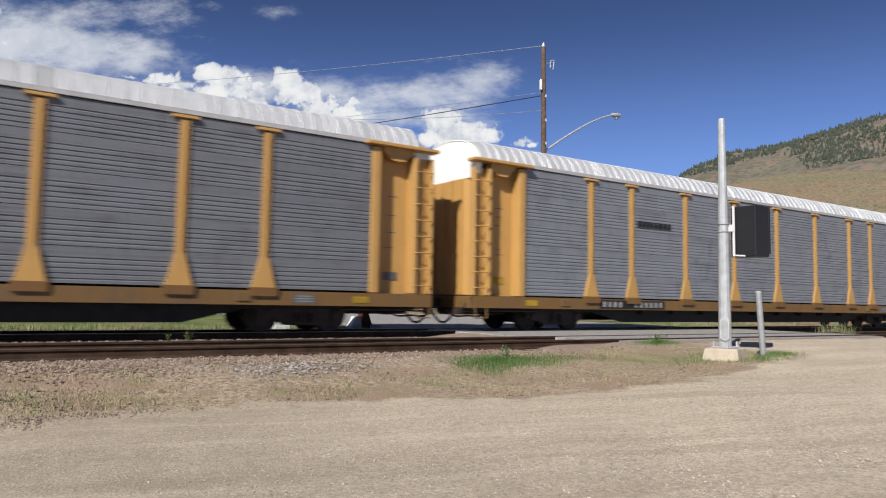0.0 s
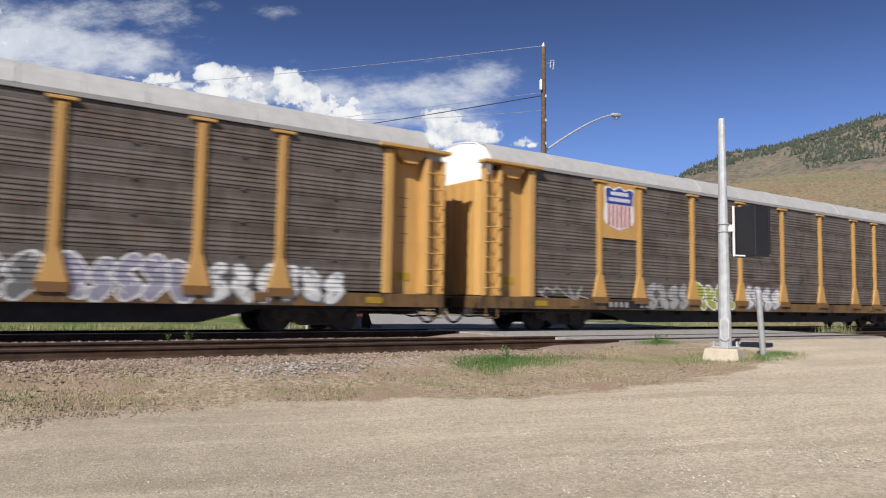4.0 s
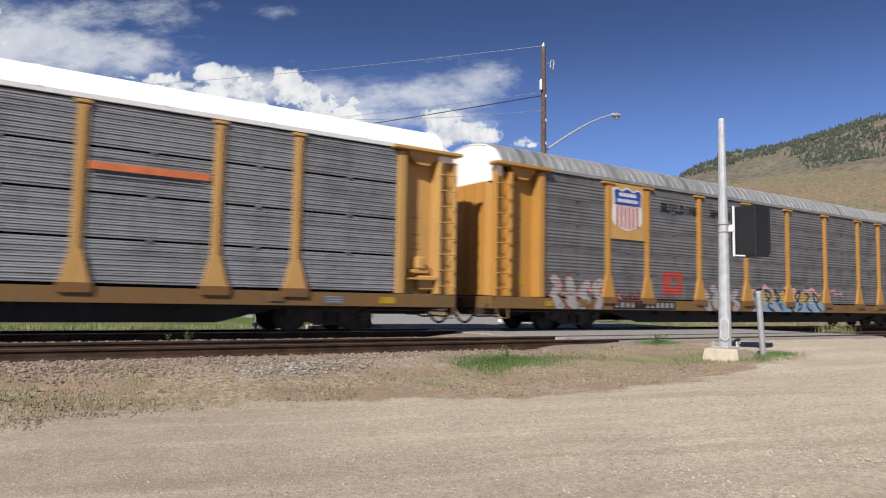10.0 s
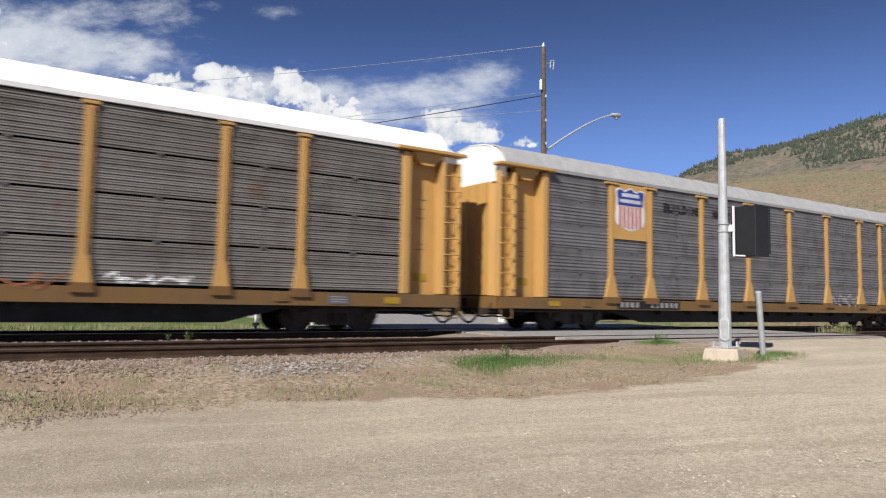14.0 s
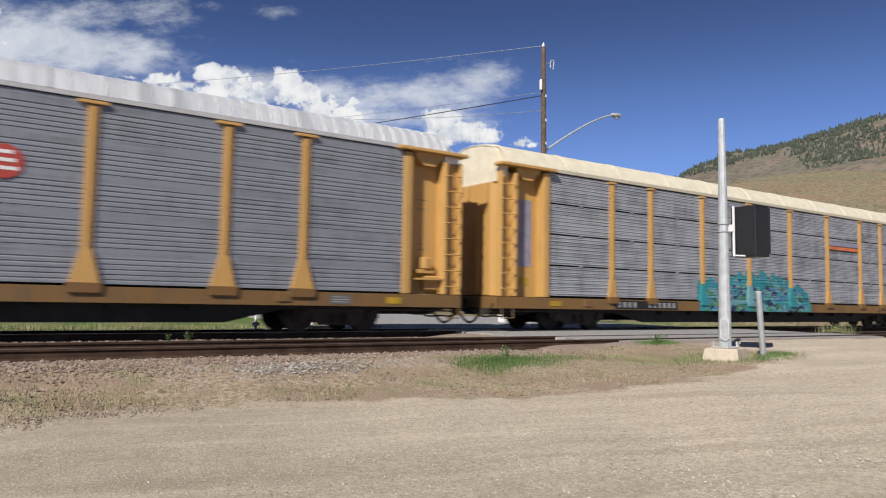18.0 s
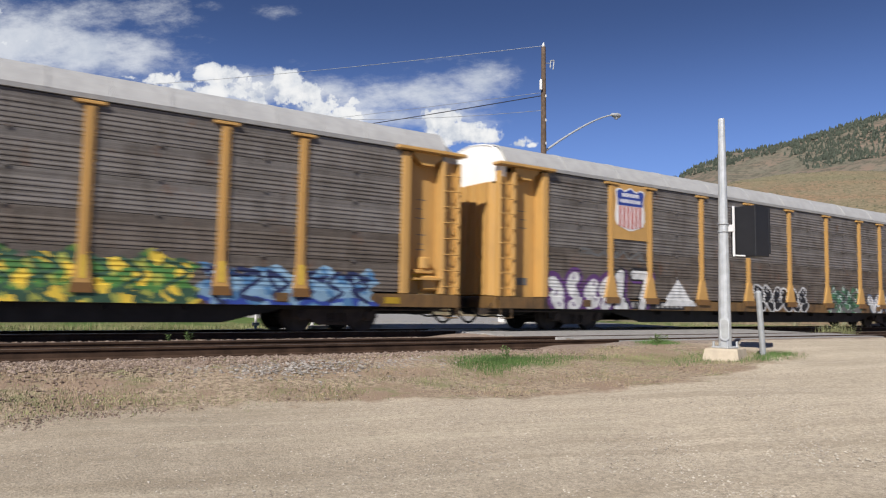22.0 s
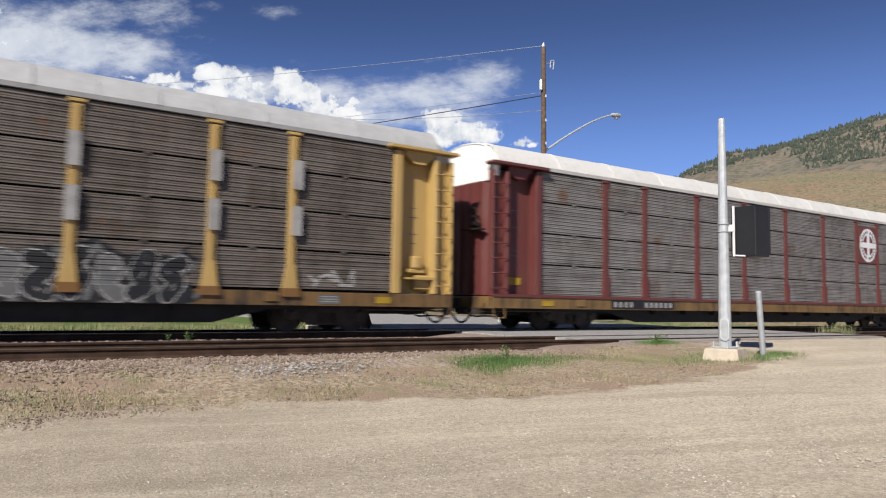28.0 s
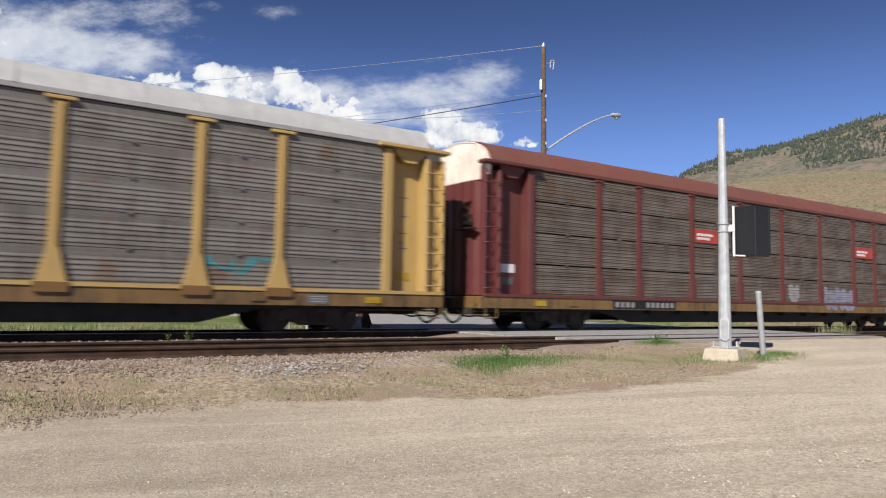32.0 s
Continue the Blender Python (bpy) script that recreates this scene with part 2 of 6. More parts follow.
P_PINK = plain("paint_pink", (0.468, 0.234, 0.250), 0.55, vary=0.2)
P_PURPLE = plain("paint_purple", (0.078, 0.031, 0.117), 0.55, vary=0.2)
P_LILAC = plain("paint_lilac", (0.211, 0.203, 0.257), 0.55, vary=0.2)
P_TEAL = plain("paint_teal", (0.023, 0.187, 0.211), 0.55, vary=0.2)
P_CYAN = plain("paint_cyan", (0.117, 0.250, 0.273), 0.55, vary=0.2)
P_GREEN = plain("paint_green", (0.058, 0.156, 0.039), 0.55, vary=0.2)
P_LIME = plain("paint_lime", (0.265, 0.281, 0.055), 0.55, vary=0.2)
P_AMBER = plain("reflector_amber", (0.328, 0.211, 0.016), 0.5, vary=0.25)
P_YELLOW = plain("paint_yellow", (0.577, 0.406, 0.047), 0.55, vary=0.15)
P_SKY = plain("paint_sky_blue", (0.062, 0.156, 0.296), 0.55, vary=0.2)
P_GREY = plain("paint_grey", (0.257, 0.250, 0.242), 0.55, vary=0.2)
P_CHALK = plain("paint_chalk", (0.468, 0.468, 0.468), 0.6, vary=0.3)
P_SLATE = plain("paint_slate", (0.078, 0.101, 0.148), 0.55, vary=0.25)
P_MIST = plain("paint_mist", (0.195, 0.215, 0.203), 0.55, vary=0.3)
P_MIST_BLUE = plain("paint_mist_blue", (0.172, 0.281, 0.390), 0.55, vary=0.2)
P_MINT = plain("paint_mint", (0.296, 0.359, 0.320), 0.55, vary=0.25)
P_FOREST = plain("paint_forest", (0.027, 0.066, 0.039), 0.55, vary=0.3)
P_FERN = plain("paint_fern", (0.055, 0.148, 0.078), 0.55, vary=0.3)
P_MOSS = plain("paint_moss", (0.183, 0.195, 0.094), 0.55, vary=0.3)
P_MAROON = plain("paint_maroon", (0.148, 0.023, 0.031), 0.55, vary=0.25)
P_RUSTY = plain("paint_rust", (0.265, 0.101, 0.047), 0.55, vary=0.3)
P_PINKISH = plain("paint_dusty_pink", (0.359, 0.234, 0.226), 0.55, vary=0.2)
P_AMBERISH = plain("paint_mustard", (0.390, 0.273, 0.070), 0.55, vary=0.25)
P_SMOKE = plain("paint_smoke", (0.101, 0.101, 0.101), 0.55, vary=0.2)

# ================= mesh helpers =================


class Shape:
    """Collects boxes, prisms and tubes into one mesh."""

    def __init__(self):
        self.v, self.f = [], []

    def add(self, verts, faces):
        n = len(self.v)
        self.v += [tuple(p) for p in verts]
        self.f += [tuple(n + i for i in f) for f in faces]
        return self

    def box(self, x0, x1, y0, y1, z0, z1, bevel=0.0):
        b = min(bevel, (x1 - x0) / 3, (y1 - y0) / 3, (z1 - z0) / 3)
        if b <= 0:
            self.add([(x, y, z) for z in (z0, z1) for y in (y0, y1) for x in (x0, x1)],
                     [(0, 2, 3, 1), (4, 5, 7, 6), (0, 1, 5, 4), (2, 6, 7, 3), (0, 4, 6, 2), (1, 3, 7, 5)])
            return self
        ring = [(x0 + b, y0), (x1 - b, y0), (x1, y0 + b), (x1, y1 - b), (x1 - b, y1), (x0 + b, y1), (x0, y1 - b), (x0, y0 + b)]
        cx, cy = (x0 + x1) / 2, (y0 + y1) / 2
        sx, sy = 1 - 2 * b / (x1 - x0), 1 - 2 * b / (y1 - y0)
        small = [(cx + (x - cx) * sx, cy + (y - cy) * sy) for x, y in ring]
        return self.loft([[(x, y, z0) for x, y in small], [(x, y, z0 + b) for x, y in ring], [(x, y, z1 - b) for x, y in ring], [(x, y, z1) for x, y in small]])

    def loft(self, rings, caps=True, closed=True):
        k = len(rings[0])
        faces = []
        for i in range(len(rings) - 1):
            for j in range(k if closed else k - 1):
                a, b = i * k + j, i * k + (j + 1) % k
                faces.append((a, b, b + k, a + k))
        if caps:
            faces.append(tuple(range(k - 1, -1, -1)))
            faces.append(tuple((len(rings) - 1) * k + j for j in range(k)))
        return self.add([p for r in rings for p in r], faces)

    def prism(self, poly, axis, a, b):
        """A polygon in the plane across the axis, pushed from a to b along it."""
        if axis == "x":
            f = lambda p, t: (t, p[0], p[1])
        elif axis == "y":
            f = lambda p, t: (p[0], t, p[1])
        else:
            f = lambda p, t: (p[0], p[1], t)
        return self.loft([[f(p, a) for p in poly], [f(p, b) for p in poly]])

    def tube(self, points, radius, sides=6, caps=True):
        pts = [Vector(p) for p in points]
        rings = []
        for i, p in enumerate(pts):
            d = (pts[min(i + 1, len(pts) - 1)] - pts[max(i - 1, 0)]).normalized()
            s = d.cross(Vector((0, 0, 1)))
            s = s.normalized() if s.length > 1e-3 else Vector((1, 0, 0))
            t = s.cross(d)
            r = radius[i] if isinstance(radius, (list, tuple)) else radius
            rings.append([p + r * (math.cos(2 * math.pi * j / sides) * s + math.sin(2 * math.pi * j / sides) * t) for j in range(sides)])
        return self.loft(rings, caps)

    def wheel(self, profile, y0, sides=24):
        """Turned body about the y axis: profile of (radius, y)."""
        rings = [[(r * math.cos(2 * math.pi * j / sides), y0 + y, r * math.sin(2 * math.pi * j / sides)) for j in range(sides)] for r, y in profile]
        return self.loft(rings)

    def mesh(self, name, mat=None, smooth=False):
        me = bpy.data.meshes.new(name)
        me.from_pydata(self.v, [], self.f)
        bm = bmesh.new()
        bm.from_mesh(me)
        bmesh.ops.recalc_face_normals(bm, faces=bm.faces)
        bm.to_mesh(me)
        bm.free()
        if smooth:
            me.polygons.foreach_set("use_smooth", [True] * len(me.polygons))
            me.set_sharp_from_angle(angle=radians(35))
        me.materials.append(mat)
        return me


def part(name, mesh, mat, parent, label="", at=(0, 0, 0), rz=0.0):
    """One mesh object under a thing or a part; alike parts share the mesh."""
    ob = new(name, mesh)
    if mat is not None:
        ob.material_slots[0].link = "OBJECT"
        ob.material_slots[0].material = mat
    ob.parent = parent
    ob.location = at
    ob.rotation_euler = (0, 0, rz)
    if label:
        ob["label"] = label
    return ob


def thing(name, mesh, label, category, at=(0, 0, 0), group="", kind=""):
    return tagged(place_at(new(name, mesh), at), label, category, group, kind)


def place_at(ob, at):
    ob.location = at
    return ob


# ================= the train =================
LENGTH = 28.4            # from coupler to coupler
LINE_Y, LINE_TURN = 17.383, 0.0179   # the main track: its centre line beside the camera, and its turn from the siding
POSTS = (-8.91, -7.03, -4.25, -1.41, 1.41, 4.25, 7.03, 8.91)
BAYS = tuple(zip((-11.66, *POSTS), (*POSTS, 11.66)))
DECK, EAVE = 1.035, 4.80
ROWS = {"seam": 4, "band": 5, "flute": 5}


def rib_profile(style, h):
    """Heights and depths of one screen's corrugation, from its lower to its upper edge: ridges, or level lands between narrow grooves."""
    out = 0.018
    rest = {"seam": 0.006, "band": 0.0, "flute": out}[style]
    pts = [(0.0, rest)]
    if style == "seam":
        start, pitch, count = 0.03, 0.108, 8
    else:
        start, pitch, count = 0.06, 0.105, 5
    for i in range(count):
        z = start + i * pitch
        if style == "seam":
            pts += [(z, 0.006), (z + 0.010, 0.0), (z + 0.020, 0.0), (z + 0.028, 0.020), (z + 0.036, 0.020), (z + 0.062, 0.004), (z + 0.068, 0.004), (z + 0.075, 0.010), (z + 0.081, 0.010), (z + 0.100, 0.006)]
        elif style == "band":
            pts += [(z, 0.0), (z + 0.012, 0.016), (z + 0.032, 0.016), (z + 0.072, 0.0)]
        else:
            pts += [(z, out), (z + 0.020, 0.0), (z + 0.030, 0.0), (z + 0.044, out)]
    pts.append((h, rest))
    return pts


def row_height(style):
    return (EAVE - DECK) / ROWS[style]


def skin(style, z):
    """How far the side stands out at the height z."""
    if z < DECK:
        return 1.603
    h = row_height(style)
    local = (z - DECK) % h - (0.025 if style == "seam" else 0.007)
    zs, ds = zip(*rib_profile(style, h - 0.03))
    return 1.50 + float(np.interp(local, zs, ds))


PANEL = {}


def panel_mesh(width, style):
    key = (round(width, 2), style)
    if key not in PANEL:
        h = row_height(style)
        gap = 0.05 if style == "seam" else 0.014
        prof = rib_profile(style, h - gap)
        s = Shape()
        half = width / 2
        # two sheets to a bay, lapped in the middle
        for a, b, out in ((-half, 0.03, 0.0), (0.03, half, 0.004)):
            rings = [[(x, -1.50 - d - out, z + gap / 2) for z, d in prof] + [(x, -1.47, h - gap / 2), (x, -1.47, gap / 2)] for x in (a, b)]
            s.loft(rings)
        PANEL[key] = s.mesh("screen")
    return PANEL[key]


def arch(half=1.58, low=4.90, top=5.62):
    """Cross-section of the roof: folded sheets, steep at the eaves and flatter towards the ridge."""
    k = (top - low) / 0.72
    side = [(1.0, 0.0), (0.97, 0.10), (0.90, 0.29), (0.835, 0.415), (0.74, 0.53), (0.60, 0.60), (0.30, 0.685)]
    left = [(-half * a, low + b * k) for a, b in side]
    return left + [(0.0, top)] + [(-y, z) for y, z in reversed(left)]


def both_sides(s):
    """The same shape mirrored across the car."""
    n = len(s.v)
    s.v += [(x, -y, z) for x, y, z in s.v]
    s.f += [tuple(reversed([n + i for i in f])) for f in s.f]
    return s


def build_masters():
    K = {}
    K["post"] = Shape().prism([(-0.102, 1.55), (-0.102, EAVE - 0.12), (0.102, EAVE - 0.12), (0.102, 1.55)], "y", -1.565, -1.46)
    K["post"] = K["post"].mesh("post")
    K["post_flange"] = Shape().box(-0.035, 0.035, -1.59, -1.563, 1.4, EAVE - 0.14).mesh("post_rib")
    K["post_foot"] = Shape().prism([(-0.28, 1.06), (-0.102, 1.74), (0.102, 1.74), (0.28, 1.06)], "y", -1.60, -1.46).mesh("post_foot")
    K["post_foot_narrow"] = Shape().prism([(-0.18, 1.06), (-0.102, 1.62), (0.102, 1.62), (0.18, 1.06)], "y", -1.60, -1.46).mesh("post_foot")
    K["bracket_narrow"] = Shape().prism([(-0.205, 1.06), (0.205, 1.06), (0.23, 0.86), (-0.23, 0.86)], "y", -1.66, -1.50).mesh("bracket")
    K["post_foot_slim"] = Shape().box(-0.13, 0.13, -1.61, -1.46, 1.0, 1.75).mesh("post_foot")
    K["bracket"] = Shape().prism([(-0.33, 1.06), (0.33, 1.06), (0.30, 0.86), (-0.30, 0.86)], "y", -1.66, -1.50).mesh("bracket")
    K["post_cap"] = Shape().box(-0.29, 0.29, -1.605, -1.45, EAVE - 0.09, EAVE - 0.02, 0.01).mesh("post_cap")
    K["post_cap_small"] = Shape().box(-0.17, 0.17, -1.59, -1.45, EAVE - 0.09, EAVE - 0.02, 0.01).mesh("post_cap")
    K["strip"] = Shape().box(-0.05, 0.05, -1.61, -1.59, 1.15, 1.62).mesh("reflector")
    h = LENGTH / 2
    K["sill"] = Shape().prism([(-1.60, 0.66), (-1.60, 0.99), (-1.42, 0.99), (-1.42, 0.95), (-1.55, 0.95), (-1.55, 0.70), (-1.42, 0.70), (-1.42, 0.66)], "x", -13.5, 13.5).mesh("side_sill")
    K["deck"] = Shape().box(-13.5, 13.5, -1.56, 1.56, 0.90, 0.985).mesh("deck")
    K["centre_sill"] = Shape().prism([(-13.4, 0.60), (-8.5, 0.56), (-7.2, 0.25), (7.2, 0.25), (8.5, 0.56), (13.4, 0.60), (13.4, 0.9), (-13.4, 0.9)], "y", -1.28, -1.22).mesh("belly_sill")
    K["keel"] = Shape().box(-13.4, 13.4, -0.35, 0.35, 0.45, 0.9).mesh("centre_sill")
    cross = Shape()
    for i in range(9):
        x = -6.4 + i * 1.6
        cross.box(x - 0.05, x + 0.05, -1.5, 1.5, 0.52, 0.9)
    K["crossbearers"] = cross.mesh("crossbearers")
    # plain box filling the hollow rack, so the gaps between screens look shaded
    K["inner"] = Shape().box(-11.7, 11.7, -1.33, 1.33, 1.0, 4.86).mesh("inner_wall")
    far = Shape()
    for style in ("band",):
        hh = row_height(style)
        rings = [[], []]
        for r in range(ROWS[style]):
            for z, d in rib_profile(style, hh):
                for k, x in enumerate((-11.66, 11.66)):
                    rings[k].append((x, 1.47 + d, DECK + r * hh + z))
        far.loft(rings, caps=False, closed=False)
    for x in (-11.8, *POSTS, 11.8):
        far.box(x - 0.115, x + 0.115, 1.47, 1.60, 1.0, EAVE)
    K["far_side"] = far.mesh("far_side")
    # corner of the rack, at the end towards +x; the other end turns it round
    e = Shape().box(11.66, 11.89, -1.60, -1.20, 1.0, EAVE - 0.06, 0.015)
    K["end_post"] = e.mesh("end_post")
    K["end_plate"] = Shape().box(11.89, 12.92, -1.24, -1.20, 1.0, EAVE - 0.03).mesh("end_plate")
    K["stile"] = Shape().box(12.90, 13.03, -1.60, -1.20, 1.0, 4.62, 0.02).mesh("ladder_stile")
    K["ladder_back"] = Shape().prism([(13.03, -1.41), (13.2, -1.43), (13.34, -1.43), (13.44, -1.41), (13.44, -1.36), (13.03, -1.36)], "z", 1.0, 4.62).mesh("ladder_back")
    K["corner"] = Shape().box(13.44, 13.52, -1.585, -1.36, 1.0, 4.62, 0.015).mesh("corner_stile")
    K["rung"] = Shape().tube([(12.93, -1.60, 0), (13.0, -1.64, 0), (13.46, -1.64, 0), (13.52, -1.58, 0)], 0.016, 5).mesh("rung")
    K["beam"] = Shape().box(11.45, 13.62, -1.72, -1.34, EAVE - 0.02, EAVE + 0.07, 0.015).mesh("end_beam")
    K["gusset"] = Shape().prism([(12.0, 4.79), (12.9, 4.79), (12.9, 4.66), (12.62, 4.45), (12.3, 4.45), (12.0, 4.7)], "y", -1.52, -1.25).mesh("end_gusset")
    # clamshell end doors: bowed leaves with rounded corners
    for tag, sgn in (("near", -1), ("far", 1)):
        ring = []
        for i in range(9):
            t = i / 8
            y = sgn * (0.03 + 1.33 * t)
            x = 13.50 - 0.30 * max(0.0, t - 0.55) ** 2 / 0.2
            ring.append((x, y))
        inner = [(x - 0.06, y) for x, y in reversed(ring)]
        K["leaf_" + tag] = Shape().prism(ring + inner, "z", 1.02, 4.36).mesh("door_leaf", smooth=True)
    K["door_rib"] = Shape().box(13.46, 13.55, -0.05, 0.05, 1.05, 4.34).mesh("door_rib")
    hood_poly = [(-1.42, 4.36)] + [(y, max(z, 4.87)) for y, z in arch(1.46, 4.87, 5.59)] + [(1.42, 4.36)]
    K["hood"] = Shape().prism(hood_poly, "x", 13.2, 13.44).mesh("end_hood")
    K["hood_hip"] = Shape().loft([[(12.98, y, z) for y, z in hood_poly], [(13.5, y * 0.97, z if z < 4.8 else 4.87 + (z - 4.87) * 0.35) for y, z in hood_poly]]).mesh("end_hood")
    K["hood_lip"] = Shape().tube([(13.44, y, z) for y, z in arch(1.46, 4.87, 5.59)], 0.025, 5).mesh("hood_lip")
    top, under = arch(), [(y * 0.985, z - 0.03) for y, z in reversed(arch())]
    w = 26.3 / 22
    prof = top + under
    s = Shape()
    s.loft([[(x, y, z) for y, z in prof] for x in (-w / 2 + 0.004, -w / 2 + 0.05, w / 2 - 0.05, w / 2 - 0.004)])
    K["roof_sheet"] = s.mesh("roof_sheet")
    seam = [(y * 1.012, z + 0.012) for y, z in arch()] + under
    K["roof_rib"] = Shape().prism(seam, "x", -0.022, 0.022).mesh("roof_rib")
    K["roof_seam"] = Shape().prism(seam, "x", -0.009, 0.009).mesh("roof_seam")
    K["fascia"] = Shape().prism([(-1.56, EAVE + 0.015), (-1.585, 4.91), (-1.50, 4.92), (-1.46, EAVE + 0.015)], "x", -13.3, 13.3).mesh("eave_rail")
    # thin strip that paints the shade in the gap below the eave
    K["eave_gap"] = Shape().box(-13.0, 13.0, -1.49, -1.46, EAVE - 0.03, EAVE + 0.02).mesh("eave_gap")
    # running gear
    K["side_frame"] = Shape().prism([(-1.15, 0.36), (-1.15, 0.55), (-0.75, 0.62), (-0.35, 0.66), (0.35, 0.66), (0.75, 0.62), (1.15, 0.55), (1.15, 0.36),
                                     (0.75, 0.36), (0.45, 0.18), (-0.45, 0.18), (-0.75, 0.36)], "y", -1.16, -0.98).mesh("side_frame")
    K["spring"] = Shape().tube([(0.065 * math.cos(a * 0.9), -1.10 + 0.065 * math.sin(a * 0.9), 0.2 + a * 0.0075) for a in range(36)], 0.014, 4).mesh("spring")
    K["bolster"] = Shape().box(-0.22, 0.22, -1.15, 1.15, 0.36, 0.62, 0.03).mesh("bolster")
    K["brake_beam"] = Shape().box(-0.55, 0.55, -0.5, 0.5, 0.25, 0.33).mesh("brake_beam")
    K["bearing"] = Shape().wheel([(0.10, -1.24), (0.13, -1.22), (0.13, -1.02), (0.10, -1.0)], 0, 12).mesh("bearing_cap")
    ws = Shape()
    tread = [(0.20, -0.07), (0.34, -0.055), (0.37, -0.07), (0.415, -0.07), (0.42, 0.03), (0.45, 0.045), (0.45, 0.07), (0.36, 0.07), (0.32, 0.02), (0.12, 0.035), (0.10, 0.0)]
    ws.wheel(tread, -0.76)
    ws.wheel([(r, -y) for r, y in tread], 0.76)
    ws.wheel([(0.085, -1.02), (0.085, 1.02)], 0, 10)
    for sgn in (-1, 1):     # cast lettering and drain hole that show the turning
        ws.box(0.2, 0.3, sgn * 0.83 - 0.006, sgn * 0.83 + 0.006, -0.05, 0.05)
    K["wheelset"] = ws.mesh("wheelset", smooth=True)
    # ends
    K["coupler"] = Shape().box(13.2, 13.95, -0.11, 0.11, 0.68, 0.93, 0.03).box(13.8, 14.2, -0.2, 0.2, 0.62, 0.98, 0.05).mesh("coupler")
    K["end_sill"] = Shape().box(13.42, 13.6, -1.5, 1.5, 0.64, 0.99, 0.02).mesh("end_sill")
    K["draft_box"] = Shape().box(12.2, 13.45, -0.4, 0.4, 0.5, 0.9, 0.03).mesh("draft_box")
    hose = lambda y, z0, dip: [(13.3 + 0.9 * i / 8, y, z0 - dip * math.sin(math.pi * i / 8)) for i in range(9)]
    K["hose"] = Shape().tube(hose(-0.45, 0.62, 0.40), 0.034, 6).mesh("air_hose", smooth=True)
    K["cable"] = Shape().tube([(11.6 + 1.8 * i / 8, -1.0, 0.66 - 0.2 * math.sin(math.pi * i / 8)) for i in range(9)], 0.018, 5).mesh("brake_line", smooth=True)
    K["hose_low"] = Shape().tube([(12.5 + 1.5 * i / 10, -0.95, 0.60 - 0.22 * math.sin(math.pi * i / 10) - 0.05 * math.sin(3 * math.pi * i / 10)) for i in range(11)], 0.028, 6).mesh("air_hose", smooth=True)
    K["pipe"] = Shape().tube([(11.0, -1.32, 0.58), (12.6, -1.32, 0.58), (13.2, -1.2, 0.56), (13.75, -1.1, 0.55)], 0.03, 6).box(13.6, 13.8, -1.18, -1.02, 0.48, 0.62).mesh("brake_pipe")
    K["cut_lever"] = Shape().tube([(13.62, -1.4, 0.8), (13.66, -1.3, 0.62), (13.66, -0.3, 0.66), (13.8, -0.1, 0.7)], 0.016, 5).mesh("uncoupling_lever")
    K["step"] = Shape().tube([(13.05, -1.58, 0.68), (13.05, -1.6, 0.38), (13.45, -1.6, 0.38), (13.45, -1.58, 0.68)], 0.022, 5).mesh("sill_step")
    K["roping"] = Shape().box(-0.17, 0.17, -1.63, -1.59, 0.74, 0.95, 0.01).mesh("jacking_pad")
    K["brake_wheel"] = Shape().box(13.5, 13.72, -0.98, -0.82, 3.02, 3.14, 0.01).tube([(13.74, -0.9 + 0.26 * math.cos(a * math.pi / 6), 3.3 + 0.26 * math.sin(a * math.pi / 6)) for a in range(13)], 0.02, 5).box(13.5, 13.76, -0.93, -0.87, 3.27, 3.33).mesh("hand_brake")
    K["lock_rod"] = Shape().tube([(13.57, -0.62, 1.1), (13.57, -0.62, 3.3)], 0.022, 6).box(13.5, 13.6, -0.66, -0.58, 2.1, 2.2).mesh("lock_rod")
    K["platform"] = Shape().box(13.5, 13.78, -1.25, -0.45, 2.90, 2.94).mesh("brake_step")
    K["winch"] = Shape().box(12.2, 12.75, -1.45, -1.22, 1.55, 1.66, 0.02).box(12.35, 12.6, -1.5, -1.22, 1.66, 2.0, 0.04).box(12.42, 12.9, -1.45, -1.22, 1.1, 1.5, 0.04).box(12.1, 12.95, -1.6, -1.22, 1.38, 1.43).mesh("door_winch")
    K["tackboard"] = Shape().box(12.2, 12.62, -1.255, -1.24, 1.35, 1.56).mesh("placard")
    K["stencil"] = Shape().box(-0.14, 0.14, -0.004, 0.0, -0.012, 0.012).mesh("stencil_line")
    K["retainer"] = Shape().box(-0.045, 0.045, -1.53, -1.50, 0.0, 0.05).mesh("latch")
    K["mark_plate"] = Shape().box(-1.55, 1.55, -1.608, -1.60, 0.69, 0.96).mesh("mark_plate")
    K["mark_bar"] = Shape().box(-0.1, 0.1, -1.613, -1.608, 0.74, 0.91).mesh("mark_bar")
    K["tag_board"] = Shape().box(-0.28, 0.28, -1.608, -1.60, 0.70, 0.93).mesh("data_board")
    K["tag_line"] = Shape().box(-0.22, 0.22, -1.613, -1.608, -0.02, 0.02).mesh("data_line")
    return K


K = build_masters()

